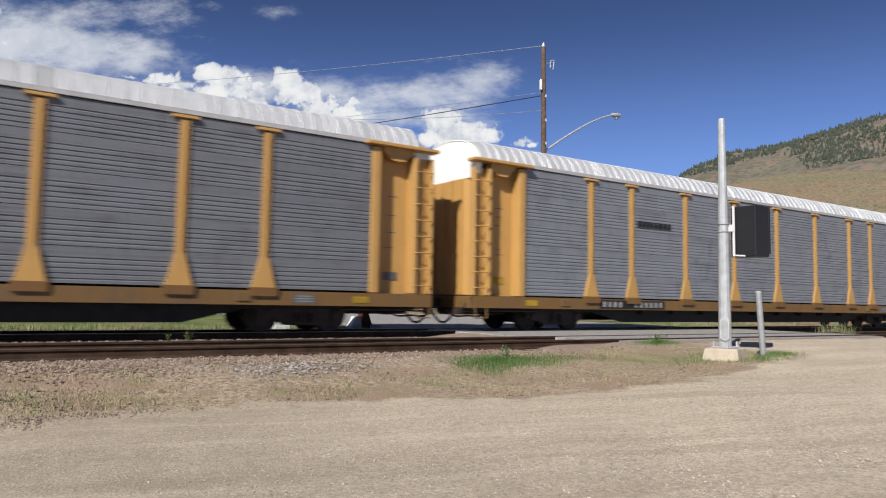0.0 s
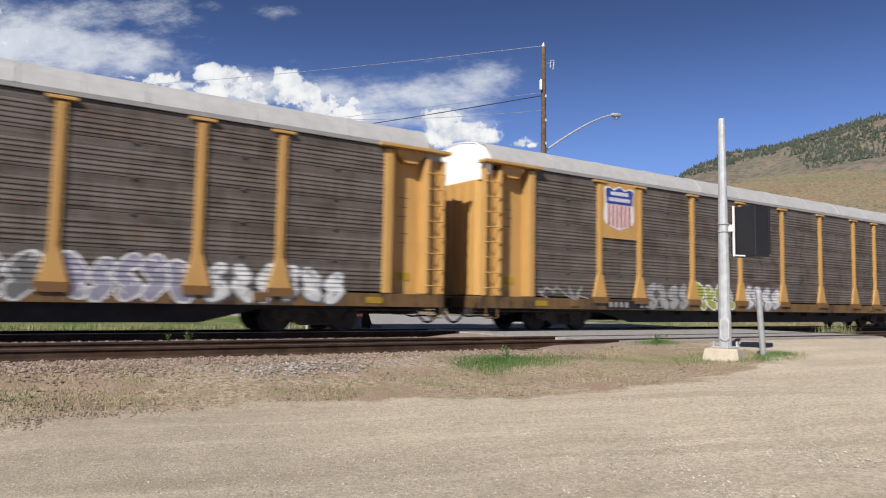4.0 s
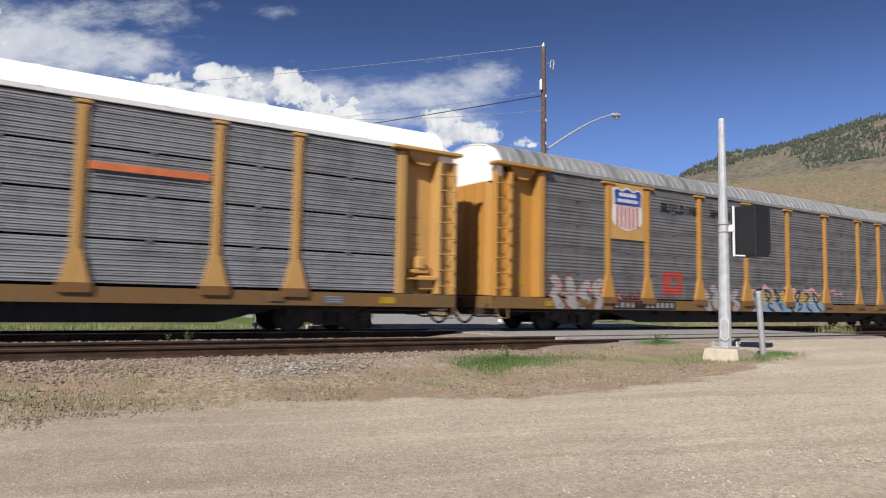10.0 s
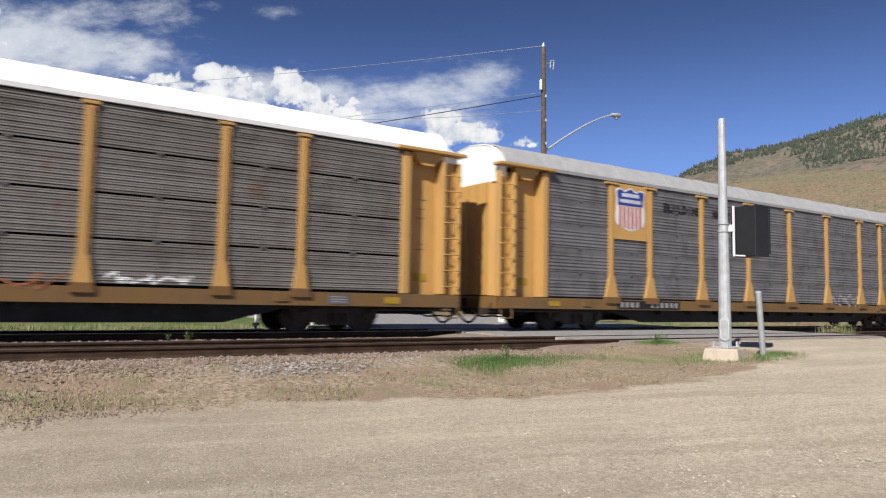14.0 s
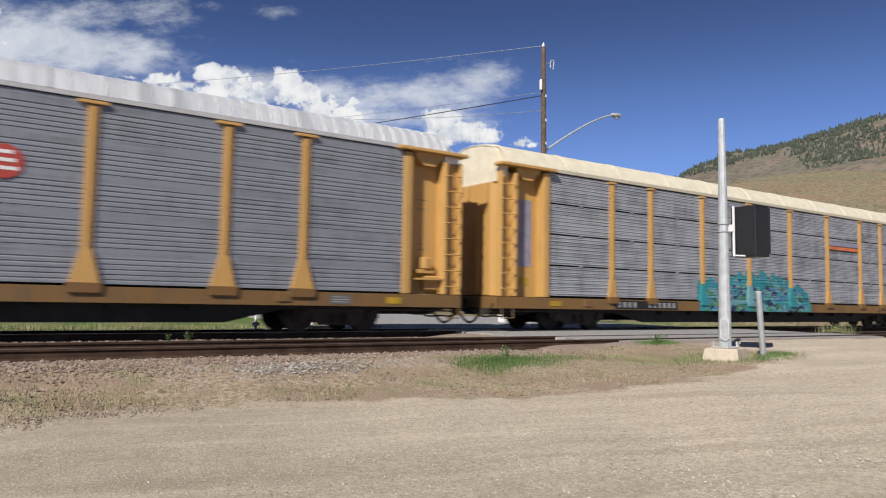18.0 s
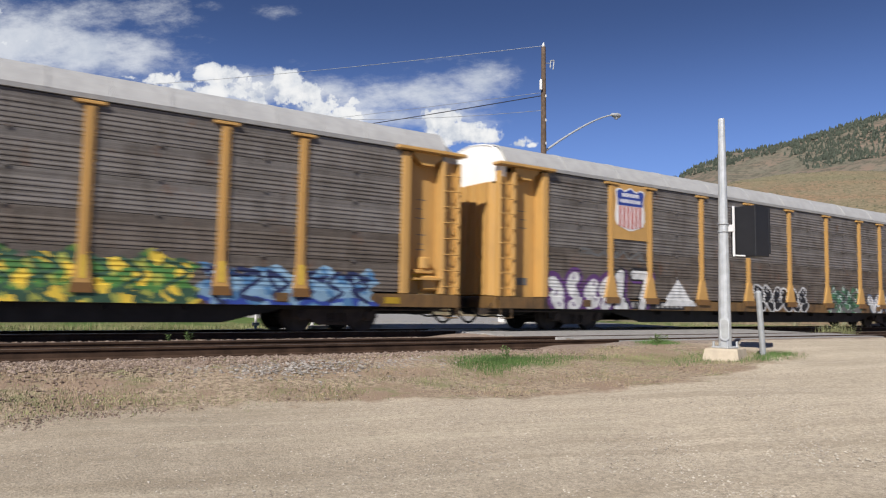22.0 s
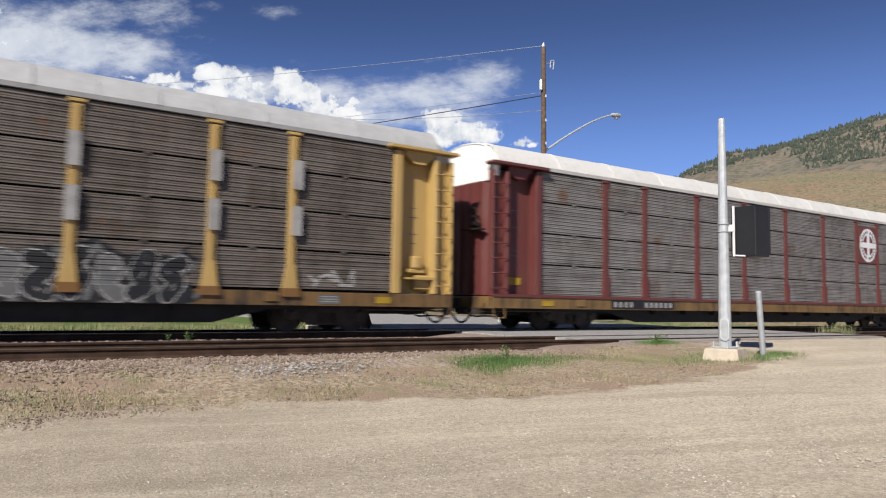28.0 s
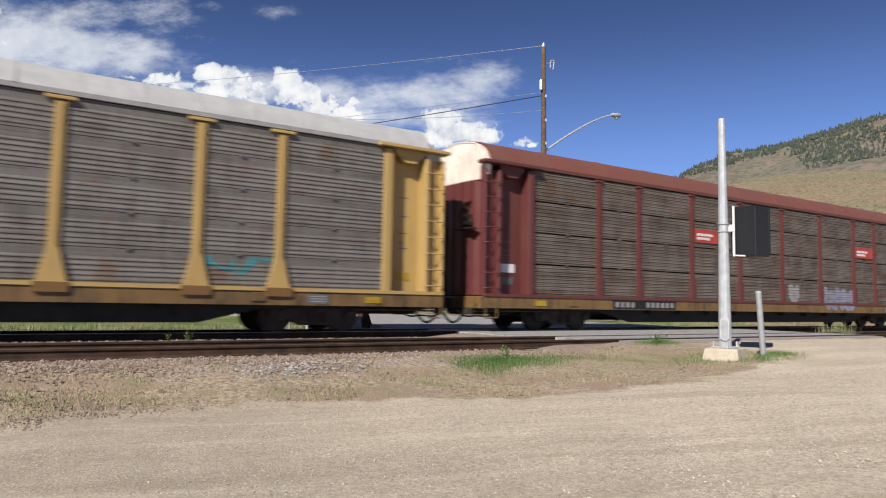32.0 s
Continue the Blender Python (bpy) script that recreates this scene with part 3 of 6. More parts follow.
# ---- paint on the screens ----
LETTERS = {"A": "00,26,40 12,32", "B": "00,06,36,45,33,03 33,42,30,00", "C": "45,36,16,05,01,10,30,41", "D": "00,06,26,44,42,20,00", "E": "40,00,06,46 03,33",
           "G": "45,36,16,05,01,10,30,41,43,23", "I": "20,26", "L": "06,00,40", "N": "00,06,40,46", "O": "10,01,05,16,36,45,41,30,10", "P": "00,06,36,45,44,33,03",
           "R": "00,06,36,45,33,03 23,40", "S": "45,36,16,05,14,32,41,30,10,01", "T": "20,26 06,46", "U": "06,01,10,30,41,46", "W": "06,10,24,30,46",
           "Y": "06,23,46 23,20", "Z": "06,46,00,40", "K": "00,06 46,03,40", "M": "00,06,23,46,40", "1": "15,26,20 10,30", "7": "06,46,20", "X": "00,46 06,40"}


def strokes_of(word, x0, z0, width, height, slant=0.0, wobble=0.0, rng=None):
    """Line segments of a word written in the box."""
    segs = []
    step = width / len(word)
    for i, ch in enumerate(word):
        jig = rng.uniform(-wobble, wobble) if rng else 0.0
        for line in LETTERS.get(ch, "").split():
            pts = [(int(p[0]) / 4, int(p[1]) / 6) for p in line.split(",")]
            pts = [(x0 + step * (i + 0.12 + 0.76 * a) + slant * b, z0 + height * (0.06 + 0.88 * b + jig * (1 - b))) for a, b in pts]
            segs += [(*p, *q) for p, q in zip(pts, pts[1:])]
    return segs


def scribble(x0, z0, width, height, rng, count=26):
    """Looping spray lines."""
    segs = []
    x, z = x0, z0 + height / 2
    for i in range(count):
        nx = x0 + width * min(1, max(0, (i + rng.uniform(-1.6, 1.8)) / count))
        nz = z0 + height * rng.uniform(0.05, 0.95)
        segs.append((x, z, nx, nz))
        x, z = nx, nz
    return segs


def distance_to(segs, X, Z):
    d = np.full(X.shape, 9.0)
    for x0, z0, x1, z1 in segs:
        dx, dz = x1 - x0, z1 - z0
        t = np.clip(((X - x0) * dx + (Z - z0) * dz) / (dx * dx + dz * dz + 1e-9), 0, 1)
        d = np.minimum(d, np.hypot(X - x0 - t * dx, Z - z0 - t * dz))
    return d


SILL_LOW = 0.665


def sprayed(name, car, style, x0, x1, z0, z1, layers, label, cell=0.028, proud=0.011):
    """Paint that follows the corrugation. layers: (segments, radius, material), the last on top; the cells inside are skinned."""
    nx, nz = max(2, int((x1 - x0) / cell)), max(2, int((z1 - z0) / 0.022))
    xs, zs = np.linspace(x0, x1, nx + 1), np.linspace(z0, z1, nz + 1)
    X, Z = np.meshgrid((xs[1:] + xs[:-1]) / 2, (zs[1:] + zs[:-1]) / 2)
    kind = np.full(X.shape, -1)
    for i, (segs, radius, mat) in enumerate(layers):
        if callable(segs):
            kind[segs(X, Z) & ((kind >= 0) | (radius == 0))] = i
        else:
            kind[distance_to(segs, X, Z) < radius] = i
    ys = [-(skin(style, z) + proud) for z in zs]
    verts = [(x, ys[k], z) for k, z in enumerate(zs) for x in xs]
    rows, cols = np.nonzero(kind >= 0)
    if not len(rows):
        return None
    faces = [(r * (nx + 1) + c, r * (nx + 1) + c + 1, (r + 1) * (nx + 1) + c + 1, (r + 1) * (nx + 1) + c) for r, c in zip(rows.tolist(), cols.tolist())]
    used = sorted({i for f in faces for i in f})
    where = {o: n for n, o in enumerate(used)}
    me = bpy.data.meshes.new(name)
    me.from_pydata([verts[o] for o in used], [], [tuple(where[i] for i in f) for f in faces])
    for _, _, mat in layers:
        me.materials.append(mat)
    me.polygons.foreach_set("material_index", kind[rows, cols].astype(np.int32))
    ob = new(name, me)
    ob.parent = car
    ob["label"] = label
    return ob


def glyphs(x0, z0, width, height, rng, n=0):
    """Curled strokes side by side that spell nothing."""
    segs = []
    n = n or max(1, round(width / (height * 0.72)))
    step = width / n
    for i in range(n):
        pts = [(rng.uniform(0.0, 0.3) if k % 2 else rng.uniform(0.7, 1.0), (k + rng.uniform(-0.35, 0.35)) / 3) for k in range(4)]
        if rng.random() < 0.5:
            pts.append((rng.uniform(0.3, 0.7), rng.uniform(0.2, 0.5)))
        if rng.random() < 0.5:
            pts = [(1 - a, b) for a, b in pts]
        fine = []
        for k in range(len(pts) - 1):
            a, b = pts[max(k - 1, 0)], pts[k]
            c, d = pts[k + 1], pts[min(k + 2, len(pts) - 1)]
            for s in range(5):
                t = s / 5
                fine.append(tuple(0.5 * (2 * b[q] + (c[q] - a[q]) * t + (2 * a[q] - 5 * b[q] + 4 * c[q] - d[q]) * t * t + (3 * b[q] - a[q] - 3 * c[q] + d[q]) * t ** 3) for q in (0, 1)))
        fine.append(pts[-1])
        fine = [(x0 + step * (i + 0.08 + 0.84 * a), z0 + height * min(1, max(0, b))) for a, b in fine]
        segs += [(*p, *q) for p, q in zip(fine, fine[1:])]
    return segs


def wildstyle(car, style, x0, z0, width, height, base, inks, label, seed, strokes=70):
    """A crowded piece: a jagged ground colour with many slanted strokes in it."""
    rng = random.Random(seed)
    tops = [height * (0.78 + 0.22 * rng.random()) * (0.55 + 0.45 * math.sin(math.pi * min(1, max(0.12, k / 24)))) for k in range(25)]
    ground = [(x0 + width * k / 24, z0, x0 + width * k / 24 + rng.uniform(-0.12, 0.12), z0 + tops[k]) for k in range(25)]
    layers = [(ground, width / 34, base)]
    for ink in inks:
        segs = []
        for _ in range(strokes // len(inks)):
            k = rng.randrange(1, 24)
            x, z = x0 + width * k / 24, z0 + tops[k] * rng.uniform(0.05, 0.9)
            dx, dz = rng.uniform(-0.35, 0.35), rng.uniform(-0.16, 0.16)
            segs += [(x, z, x + dx, z + dz), (x + dx, z + dz, x + dx + rng.uniform(-0.1, 0.2), z + dz * 0.3)]
        layers.append((segs, rng.uniform(0.028, 0.055), ink))
    return sprayed("graffiti", car, style, x0 - 0.3, x0 + width + 0.3, max(SILL_LOW, z0 - 0.1), z0 + height + 0.15, layers, label)


def tag(car, style, word, x0, z0, width, height, fill, edge, label, seed=0, thick=0.075, rim=0.05, extra=None, shade=None):
    """A sprayed piece: fat outlined letters or loops."""
    if word and word != "17":
        return throwup(car, style, x0, z0, width, height, (fill,), edge or fill, label, seed, max(0.035, rim), shade)
    rng = random.Random(seed)
    segs = strokes_of(word, x0, z0 + 0.08, width, height - 0.16, 0.1, 0.12, rng) if word else scribble(x0, z0, width, height, rng, int(8 + width * 5))
    layers = []
    if shade:
        layers.append(([(a + 0.07, b - 0.06, c + 0.07, d - 0.06) for a, b, c, d in segs], thick + rim + 0.03, shade))
    if edge:
        layers.append((segs, thick + rim, edge))
    layers.append((segs, thick, fill))
    if extra:
        cut = z0 + height * 0.52
        wave = rng.uniform(2, 4)
        low = [(x0 + width * i / 30, cut - 0.16 + 0.08 * math.sin(i * wave), x0 + width * (i + 1) / 30, cut - 0.16 + 0.08 * math.sin((i + 1) * wave)) for i in range(30)]
        inside = distance_to
        layers.append((lambda X, Z, s=segs, l=low: (inside(s, X, Z) < thick) & (inside(l, X, Z) < height * 0.17), 1, extra))
    return sprayed("graffiti", car, style, x0 - 0.25, x0 + width + 0.3, max(0.68, z0 - 0.1), z0 + height + 0.12, layers, label)


def throwup(car, style, x0, z0, width, height, fills, edge, label, seed, rim=0.05, halo=None, n=0, proud=0.011):
    """Bubble letters that spell nothing, each lapping over the one before; with no fill only the outlines are sprayed."""
    rng = random.Random(seed)
    n = max(n, round(width / (height * 0.56)))
    step = width / n
    fat = min(step * 0.25, height * 0.17)
    letters = []
    for i in range(n):
        h = height * rng.uniform(0.84, 1.0) - 2 * fat
        letters.append(glyphs(x0 + step * i + fat * 0.7, z0 + fat * 0.9, step - fat * 1.4, max(0.1, h), rng, 1))
    layers = []
    if halo:
        for segs in letters:
            layers.append((segs, fat + rim + 0.08, halo))
    if fills is None:
        for segs in letters:
            layers.append((lambda X, Z, s=segs: abs(distance_to(s, X, Z) - fat - rim / 2) < rim / 2, 0, edge))
    else:
        for k, segs in enumerate(letters):
            layers.append((segs, fat + rim, edge))
            layers.append((segs, fat, fills[k % len(fills)]))
            a = segs[rng.randrange(len(segs))]
            b = segs[rng.randrange(len(segs))]
            layers.append(([(a[0], a[1], a[0] + 0.05, a[1] + fat * 0.8), (b[0], b[1], b[0] - 0.06, b[1] + fat * 0.5)], rim * 0.42, edge))
    return sprayed("graffiti", car, style, x0 - 0.3, x0 + width + 0.3, max(SILL_LOW, z0 - 0.15), z0 + height + 0.2, layers, label, proud=proud)


def mural(car, style, x0, z0, width, height, base, tones, line, label, seed, bands=()):
    """A block of spray paint: ragged outline, blotches and level bands of colour, dark strokes over them."""
    rng = random.Random(seed)
    ph = [rng.uniform(0, 6.28) for _ in range(8)]

    def inside(X, Z):
        s = (X - x0) / width
        top = z0 + height * (0.86 + 0.09 * np.sin(s * 21 + ph[0]) + 0.05 * np.sin(s * 47 + ph[1]))
        lean = 0.12 * np.sin(Z * 9 + ph[2]) + 0.05 * np.sin(Z * 23 + ph[3])
        return (X > x0 + 0.12 + lean) & (X < x0 + width - 0.12 + lean) & (Z < top) & (Z > z0)

    layers = [(inside, 0, base)]
    for lo, hi, mat in bands:
        layers.append((lambda X, Z, a=lo, b=hi: (Z > z0 + height * (a + 0.04 * np.sin(X * 7 + ph[5]))) & (Z < z0 + height * (b + 0.05 * np.sin(X * 5 + ph[4]))), 1, mat))
    for k, mat in enumerate(tones):
        a, b, c, e = rng.uniform(6, 11), rng.uniform(7, 13), rng.uniform(0, 6), rng.uniform(0, 6)
        layers.append((lambda X, Z, a=a, b=b, c=c, e=e: np.sin(X * a + Z * 2 + c) * np.sin(Z * b - X * 1.7 + e) + 0.4 * np.sin(X * 3 * a + c) * np.sin(Z * 17 + e) > 0.36, 1, mat))
    if line:
        n = max(2, round(width / (height * 0.7)))
        segs = glyphs(x0 + 0.15, z0 + 0.08, width - 0.3, height * 0.75, rng, n)
        layers.append((segs, 0.05, line))
    return sprayed("graffiti", car, style, x0 - 0.3, x0 + width + 0.3, max(SILL_LOW, z0 - 0.05), z0 + height + 0.15, layers, label)


def patch(car, style, name, inside, box, mat, label, proud=0.0):
    x0, x1, z0, z1 = box
    return sprayed(name, car, style, x0, x1, z0, z1, [(inside, 0, mat)], label, 0.03)


def sign(name, car, x0, x1, z0, z1, mat, label, y=-1.545):
    s = Shape().box(x0, x1, y - 0.012, y, z0, z1, 0.004)
    return part(name, s.mesh(name), mat, car, label)


def shield(car, x0, x1, z0, z1, faded=False):
    """Yellow plate with a striped shield; its lettering is left as plain bars."""
    plate = sign("logo_plate", car, x0, x1, z0, z1, YELLOW if not faded else LEMON, "yellow steel plate with a striped shield")
    cx, w = (x0 + x1) / 2, 0.70
    top, low = z1 - 0.1, z1 - 1.55
    h = top - low

    def outline(k):
        pts = [(-1, 0.10), (-0.93, 0.05), (-0.72, 0.03), (-0.4, 0.085), (0, 0), (0.4, 0.085), (0.72, 0.03), (0.93, 0.05), (1, 0.10), (0.93, 0.30), (0.95, 0.45), (1.0, 0.60), (1.0, 0.76),
               (0.88, 0.87), (0.55, 0.93), (0, 1.0), (-0.55, 0.93), (-0.88, 0.87), (-1.0, 0.76), (-1.0, 0.60), (-0.95, 0.45), (-0.93, 0.30)]
        return [(cx + a * w * k, (top + low) / 2 + (0.5 - b) * h * k) for a, b in pts]

    part("shield_rim", Shape().prism(outline(1.0), "y", -1.565, -1.557).mesh("shield_rim"), P_WHITE if not faded else P_PINK, plate)
    body = [p for p in outline(0.93)]
    part("shield_field", Shape().prism(body, "y", -1.570, -1.565).mesh("shield_field"), P_WHITE, plate)
    mid = top - 0.42 * h
    edge = outline(0.93)
    ring = [edge[-1], *edge[:10], (cx + w * 0.87, mid), (cx - w * 0.87, mid)]
    part("shield_chief", Shape().prism(ring, "y", -1.575, -1.570).mesh("shield_chief"), P_BLUE if not faded else P_LILAC, plate)
    for dz, n, step in ((0.20, 5, 0.165), (0.40, 7, 0.142)):
        for k in range(n):
            a = cx + (k - n / 2) * step + 0.02
            part("shield_lettering", Shape().box(a, a + step - 0.045, -1.579, -1.575, top - dz - 0.12, top - dz).mesh("shield_lettering"), P_WHITE, plate)
    for k in range(6):
        a = cx - 0.52 + k * 0.19
        low_z = low + 0.06 + 0.09 * abs(k - 2.5) / 2.5
        part("shield_stripe", Shape().box(a - 0.01, a + 0.085, -1.575, -1.570, low_z, mid - 0.015).mesh("shield_stripe"), P_RED, plate)
    return plate


def bars(car, parent, x0, z0, widths, height, mat, y=-1.548, gap=0.04, name="lettering"):
    x = x0
    for w in widths:
        part(name, Shape().box(x, x + w, y - 0.005, y, z0, z0 + height).mesh(name), mat, parent)
        x += w + gap


def words_on(car, text, x0, z0, height, mat, style):
    segs = strokes_of(text, x0, z0, height * 0.98 * len(text), height)
    return sprayed("lettering", car, style, x0 - 0.1, x0 + height * len(text) + 0.1, z0 - 0.06, z0 + height + 0.06, [(segs, height * 0.17, mat)], "black painted lettering", 0.018)


def autorack(label, style="band", screen=GREY, roof=ROOF_GREY, frame_mat=YELLOW, sill=SILL_Y, hood=HOOD_WHITE, slim=False, brake=False, winch=False, strips=False, feet=None, seed=0, sheets=22, rail=False, narrow=False):
    """A closed car carrier: flat car, rack with screens, roof, end doors, trucks."""
    rng = random.Random(seed)
    car = tagged(new("autorack_car"), label, "rail car", "cars of the freight train")
    P = lambda n, k, m, **kw: part(n, K[k], m, car, **kw)
    # added core, coloured as the unlit interior
    P("inner_wall", "inner", INSIDE_SHADE)
    P("far_side", "far_side", screen)
    for x0, x1 in BAYS:
        h = row_height(style)
        for r in range(ROWS[style]):
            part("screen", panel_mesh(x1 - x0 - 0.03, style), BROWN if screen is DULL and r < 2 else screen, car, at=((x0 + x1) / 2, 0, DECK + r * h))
    for x in POSTS:
        post = part("post", K["post"], frame_mat, car, at=(x, 0, 0))
        part("post_rib", K["post_flange"], frame_mat, post)
        part("post_foot", K["post_foot_slim" if slim else "post_foot_narrow" if narrow else "post_foot"], feet or frame_mat, post)
        part("post_cap", K["post_cap_small" if style == "seam" else "post_cap"], frame_mat, post)
        if not slim:
            part("post_bracket", K["bracket_narrow" if narrow else "bracket"], BRACKET, post)
        if strips:
            part("reflector", K["strip"], P_YELLOW, post, "yellow reflective strip")
    P("deck", "deck", STEEL_DARK)
    for rz in (0.0, math.pi):
        P("side_sill", "sill", sill, rz=rz)
        P("belly_sill", "centre_sill", BLACK, rz=rz)
    P("centre_sill", "keel", BLACK)
    P("crossbearers", "crossbearers", BLACK)
    if slim or rail:
        part("rack_rail", Shape().box(-13.5, 13.5, -1.63, -1.5, 0.985, 1.07).mesh("rack_rail"), frame_mat, car)
    for i in range(sheets):
        sheet = part("roof_sheet", K["roof_sheet"], roof, car, at=(-13.3 + (i + 0.5) * 26.3 / sheets, 0, 0))
        sheet.scale = (22 / sheets, 1, 1)
        if sheets > 22:
            part("roof_seam", K["roof_seam"], roof, sheet, at=(-0.605, 0, 0))
    for i in range(0, 23, 2):
        part("roof_rib", K["roof_rib"], roof, car, at=(-13.28 + i * 26.26 / 22, 0, 0))
    for rz in (0.0, math.pi):
        P("eave_rail", "fascia", roof, rz=rz)
    # shade under the eave, put in as a near-black strip
    P("eave_gap", "eave_gap", INSIDE_SHADE)
    # the four corners: mirrored by turning the masters; the near corners carry more
    for sx in (1, -1):
        for n, k, m in (("end_post", "end_post", frame_mat), ("end_plate", "end_plate", frame_mat), ("ladder_stile", "stile", frame_mat), ("ladder_back", "ladder_back", frame_mat),
                        ("corner_stile", "corner", frame_mat), ("end_beam", "beam", frame_mat), ("end_gusset", "gusset", frame_mat)):
            part(n, mirrored(k, sx), m, car)
            part(n, mirrored(k, -sx), m, car, rz=math.pi)
        for i in range(8):
            part("rung", mirrored("rung", sx), frame_mat, car, at=(0, 0, 1.22 + i * 0.43))
        for k in ("leaf_near", "leaf_far"):
            part("door_leaf", mirrored(k, sx), frame_mat, car)
        for y in (-0.9, -0.45, 0.0, 0.45, 0.9):
            part("door_rib", mirrored("door_rib", sx), frame_mat, car, at=(-0.03 * sx if abs(y) > 0.8 else 0, y, 0))
        part("end_hood", mirrored("hood" if sx < 0 else "hood_hip", sx), hood if sx < 0 else roof, car)
        if sx < 0:
            part("hood_lip", mirrored("hood_lip", sx), hood, car)
        for n, k, m in (("coupler", "coupler", BLACK), ("end_sill", "end_sill", sill), ("draft_box", "draft_box", BLACK), ("air_hose", "hose", RUBBER), ("brake_line", "cable", RUBBER),
                        ("air_hose", "hose_low", RUBBER), ("brake_pipe", "pipe", STEEL_DARK), ("uncoupling_lever", "cut_lever", STEEL_DARK), ("sill_step", "step", sill)):
            part(n, mirrored(k, sx), m, car)
        for i, (z, w) in enumerate(((3.55, 1.0), (3.3, 0.7), (3.05, 1.0), (2.6, 0.9), (2.35, 0.6), (2.2, 0.9))):
            if rng.random() < 0.75:
                line = part("stencil_line", K["stencil"], P_SMOKE, car, at=(sx * (12.42 + rng.uniform(-0.05, 0.05)), -1.241, z))
                line.scale = (w, 1, 1)
        part("placard", mirrored("tackboard", sx), P_AMBER if rng.random() < 0.5 else P_SMOKE, car)
    if brake:
        part("hand_brake", mirrored("brake_wheel", -1), BLACK, car)
        part("brake_step", mirrored("platform", -1), BLACK, car)
    for sx in (1, -1):
        part("lock_rod", mirrored("lock_rod", sx), frame_mat, car)
    if winch:
        part("door_winch", K["winch"], frame_mat, car)
    # side sill furniture
    board = P("mark_plate", "mark_plate", P_BLACK, at=(-7.0 + rng.uniform(-0.3, 0.3), 0, 0), label="black plate with white car marks")
    x = -1.35
    for i in range(12):
        if i not in (4, 5):
            part("mark_bar", K["mark_bar"], P_GREY, board, at=(x, 0, 0)).scale = (0.66, 1, 1)
        x += 0.245
    board = P("data_board", "tag_board", P_SMOKE, at=(9.9, 0, 0), label="black data board with white lines")
    for z in (0.76, 0.82, 0.88):
        part("data_line", K["tag_line"], P_GREY, board, at=(0, 0, z)).scale = (1, 1, 0.5)
    for x in (-10.05, 10.05 - 1.6):
        P("jacking_pad", "roping", sill, at=(x, 0, 0))
    for x in (-11.4, 11.4):
        part("reflector", Shape().box(x - 0.22, x + 0.22, -1.612, -1.60, 0.74, 0.90).mesh("reflector"), P_AMBER, car, "dull yellow reflector plate")
    for x0, x1 in BAYS if screen not in (SILVER, ZINC_DARK) else ():
        for r in range(1, ROWS[style]):
            P("latch", "retainer", screen, at=((x0 + x1) / 2, -0.02, DECK + r * row_height(style) - 0.025))
    # trucks
    for x in (-10.06, 10.06):
        truck = part("truck", K["bolster"], STEEL_DARK, car, at=(x, 0, 0))
        for rz in (0.0, math.pi):
            part("side_frame", K["side_frame"], STEEL_DARK, truck, rz=rz)
            for sp in ((-0.16, 0.16) if rz == 0.0 else ()):
                part("spring", K["spring"], WHEEL, truck, at=(sp, -0.1, 0.02))
        part("brake_beam", K["brake_beam"], STEEL_DARK, truck)
        for dx in (-0.89, 0.89):
            for rz in (0.0, math.pi):
                part("bearing_cap", K["bearing"], STEEL_DARK, truck, at=(dx, 0, 0.42), rz=rz)
            ROLLING.append((part("wheelset", K["wheelset"], WHEEL, truck, at=(dx, 0, 0.42)), truck, dx, x))
    return car


MIRROR = {}


def mirrored(key, sx):
    if sx == 1:
        return K[key]
    if key not in MIRROR:
        me = K[key].copy()
        me.transform(Matrix.Diagonal((-1, 1, 1, 1)))
        me.flip_normals()
        MIRROR[key] = me
    return MIRROR[key]


ROLLING = []
CARS = []


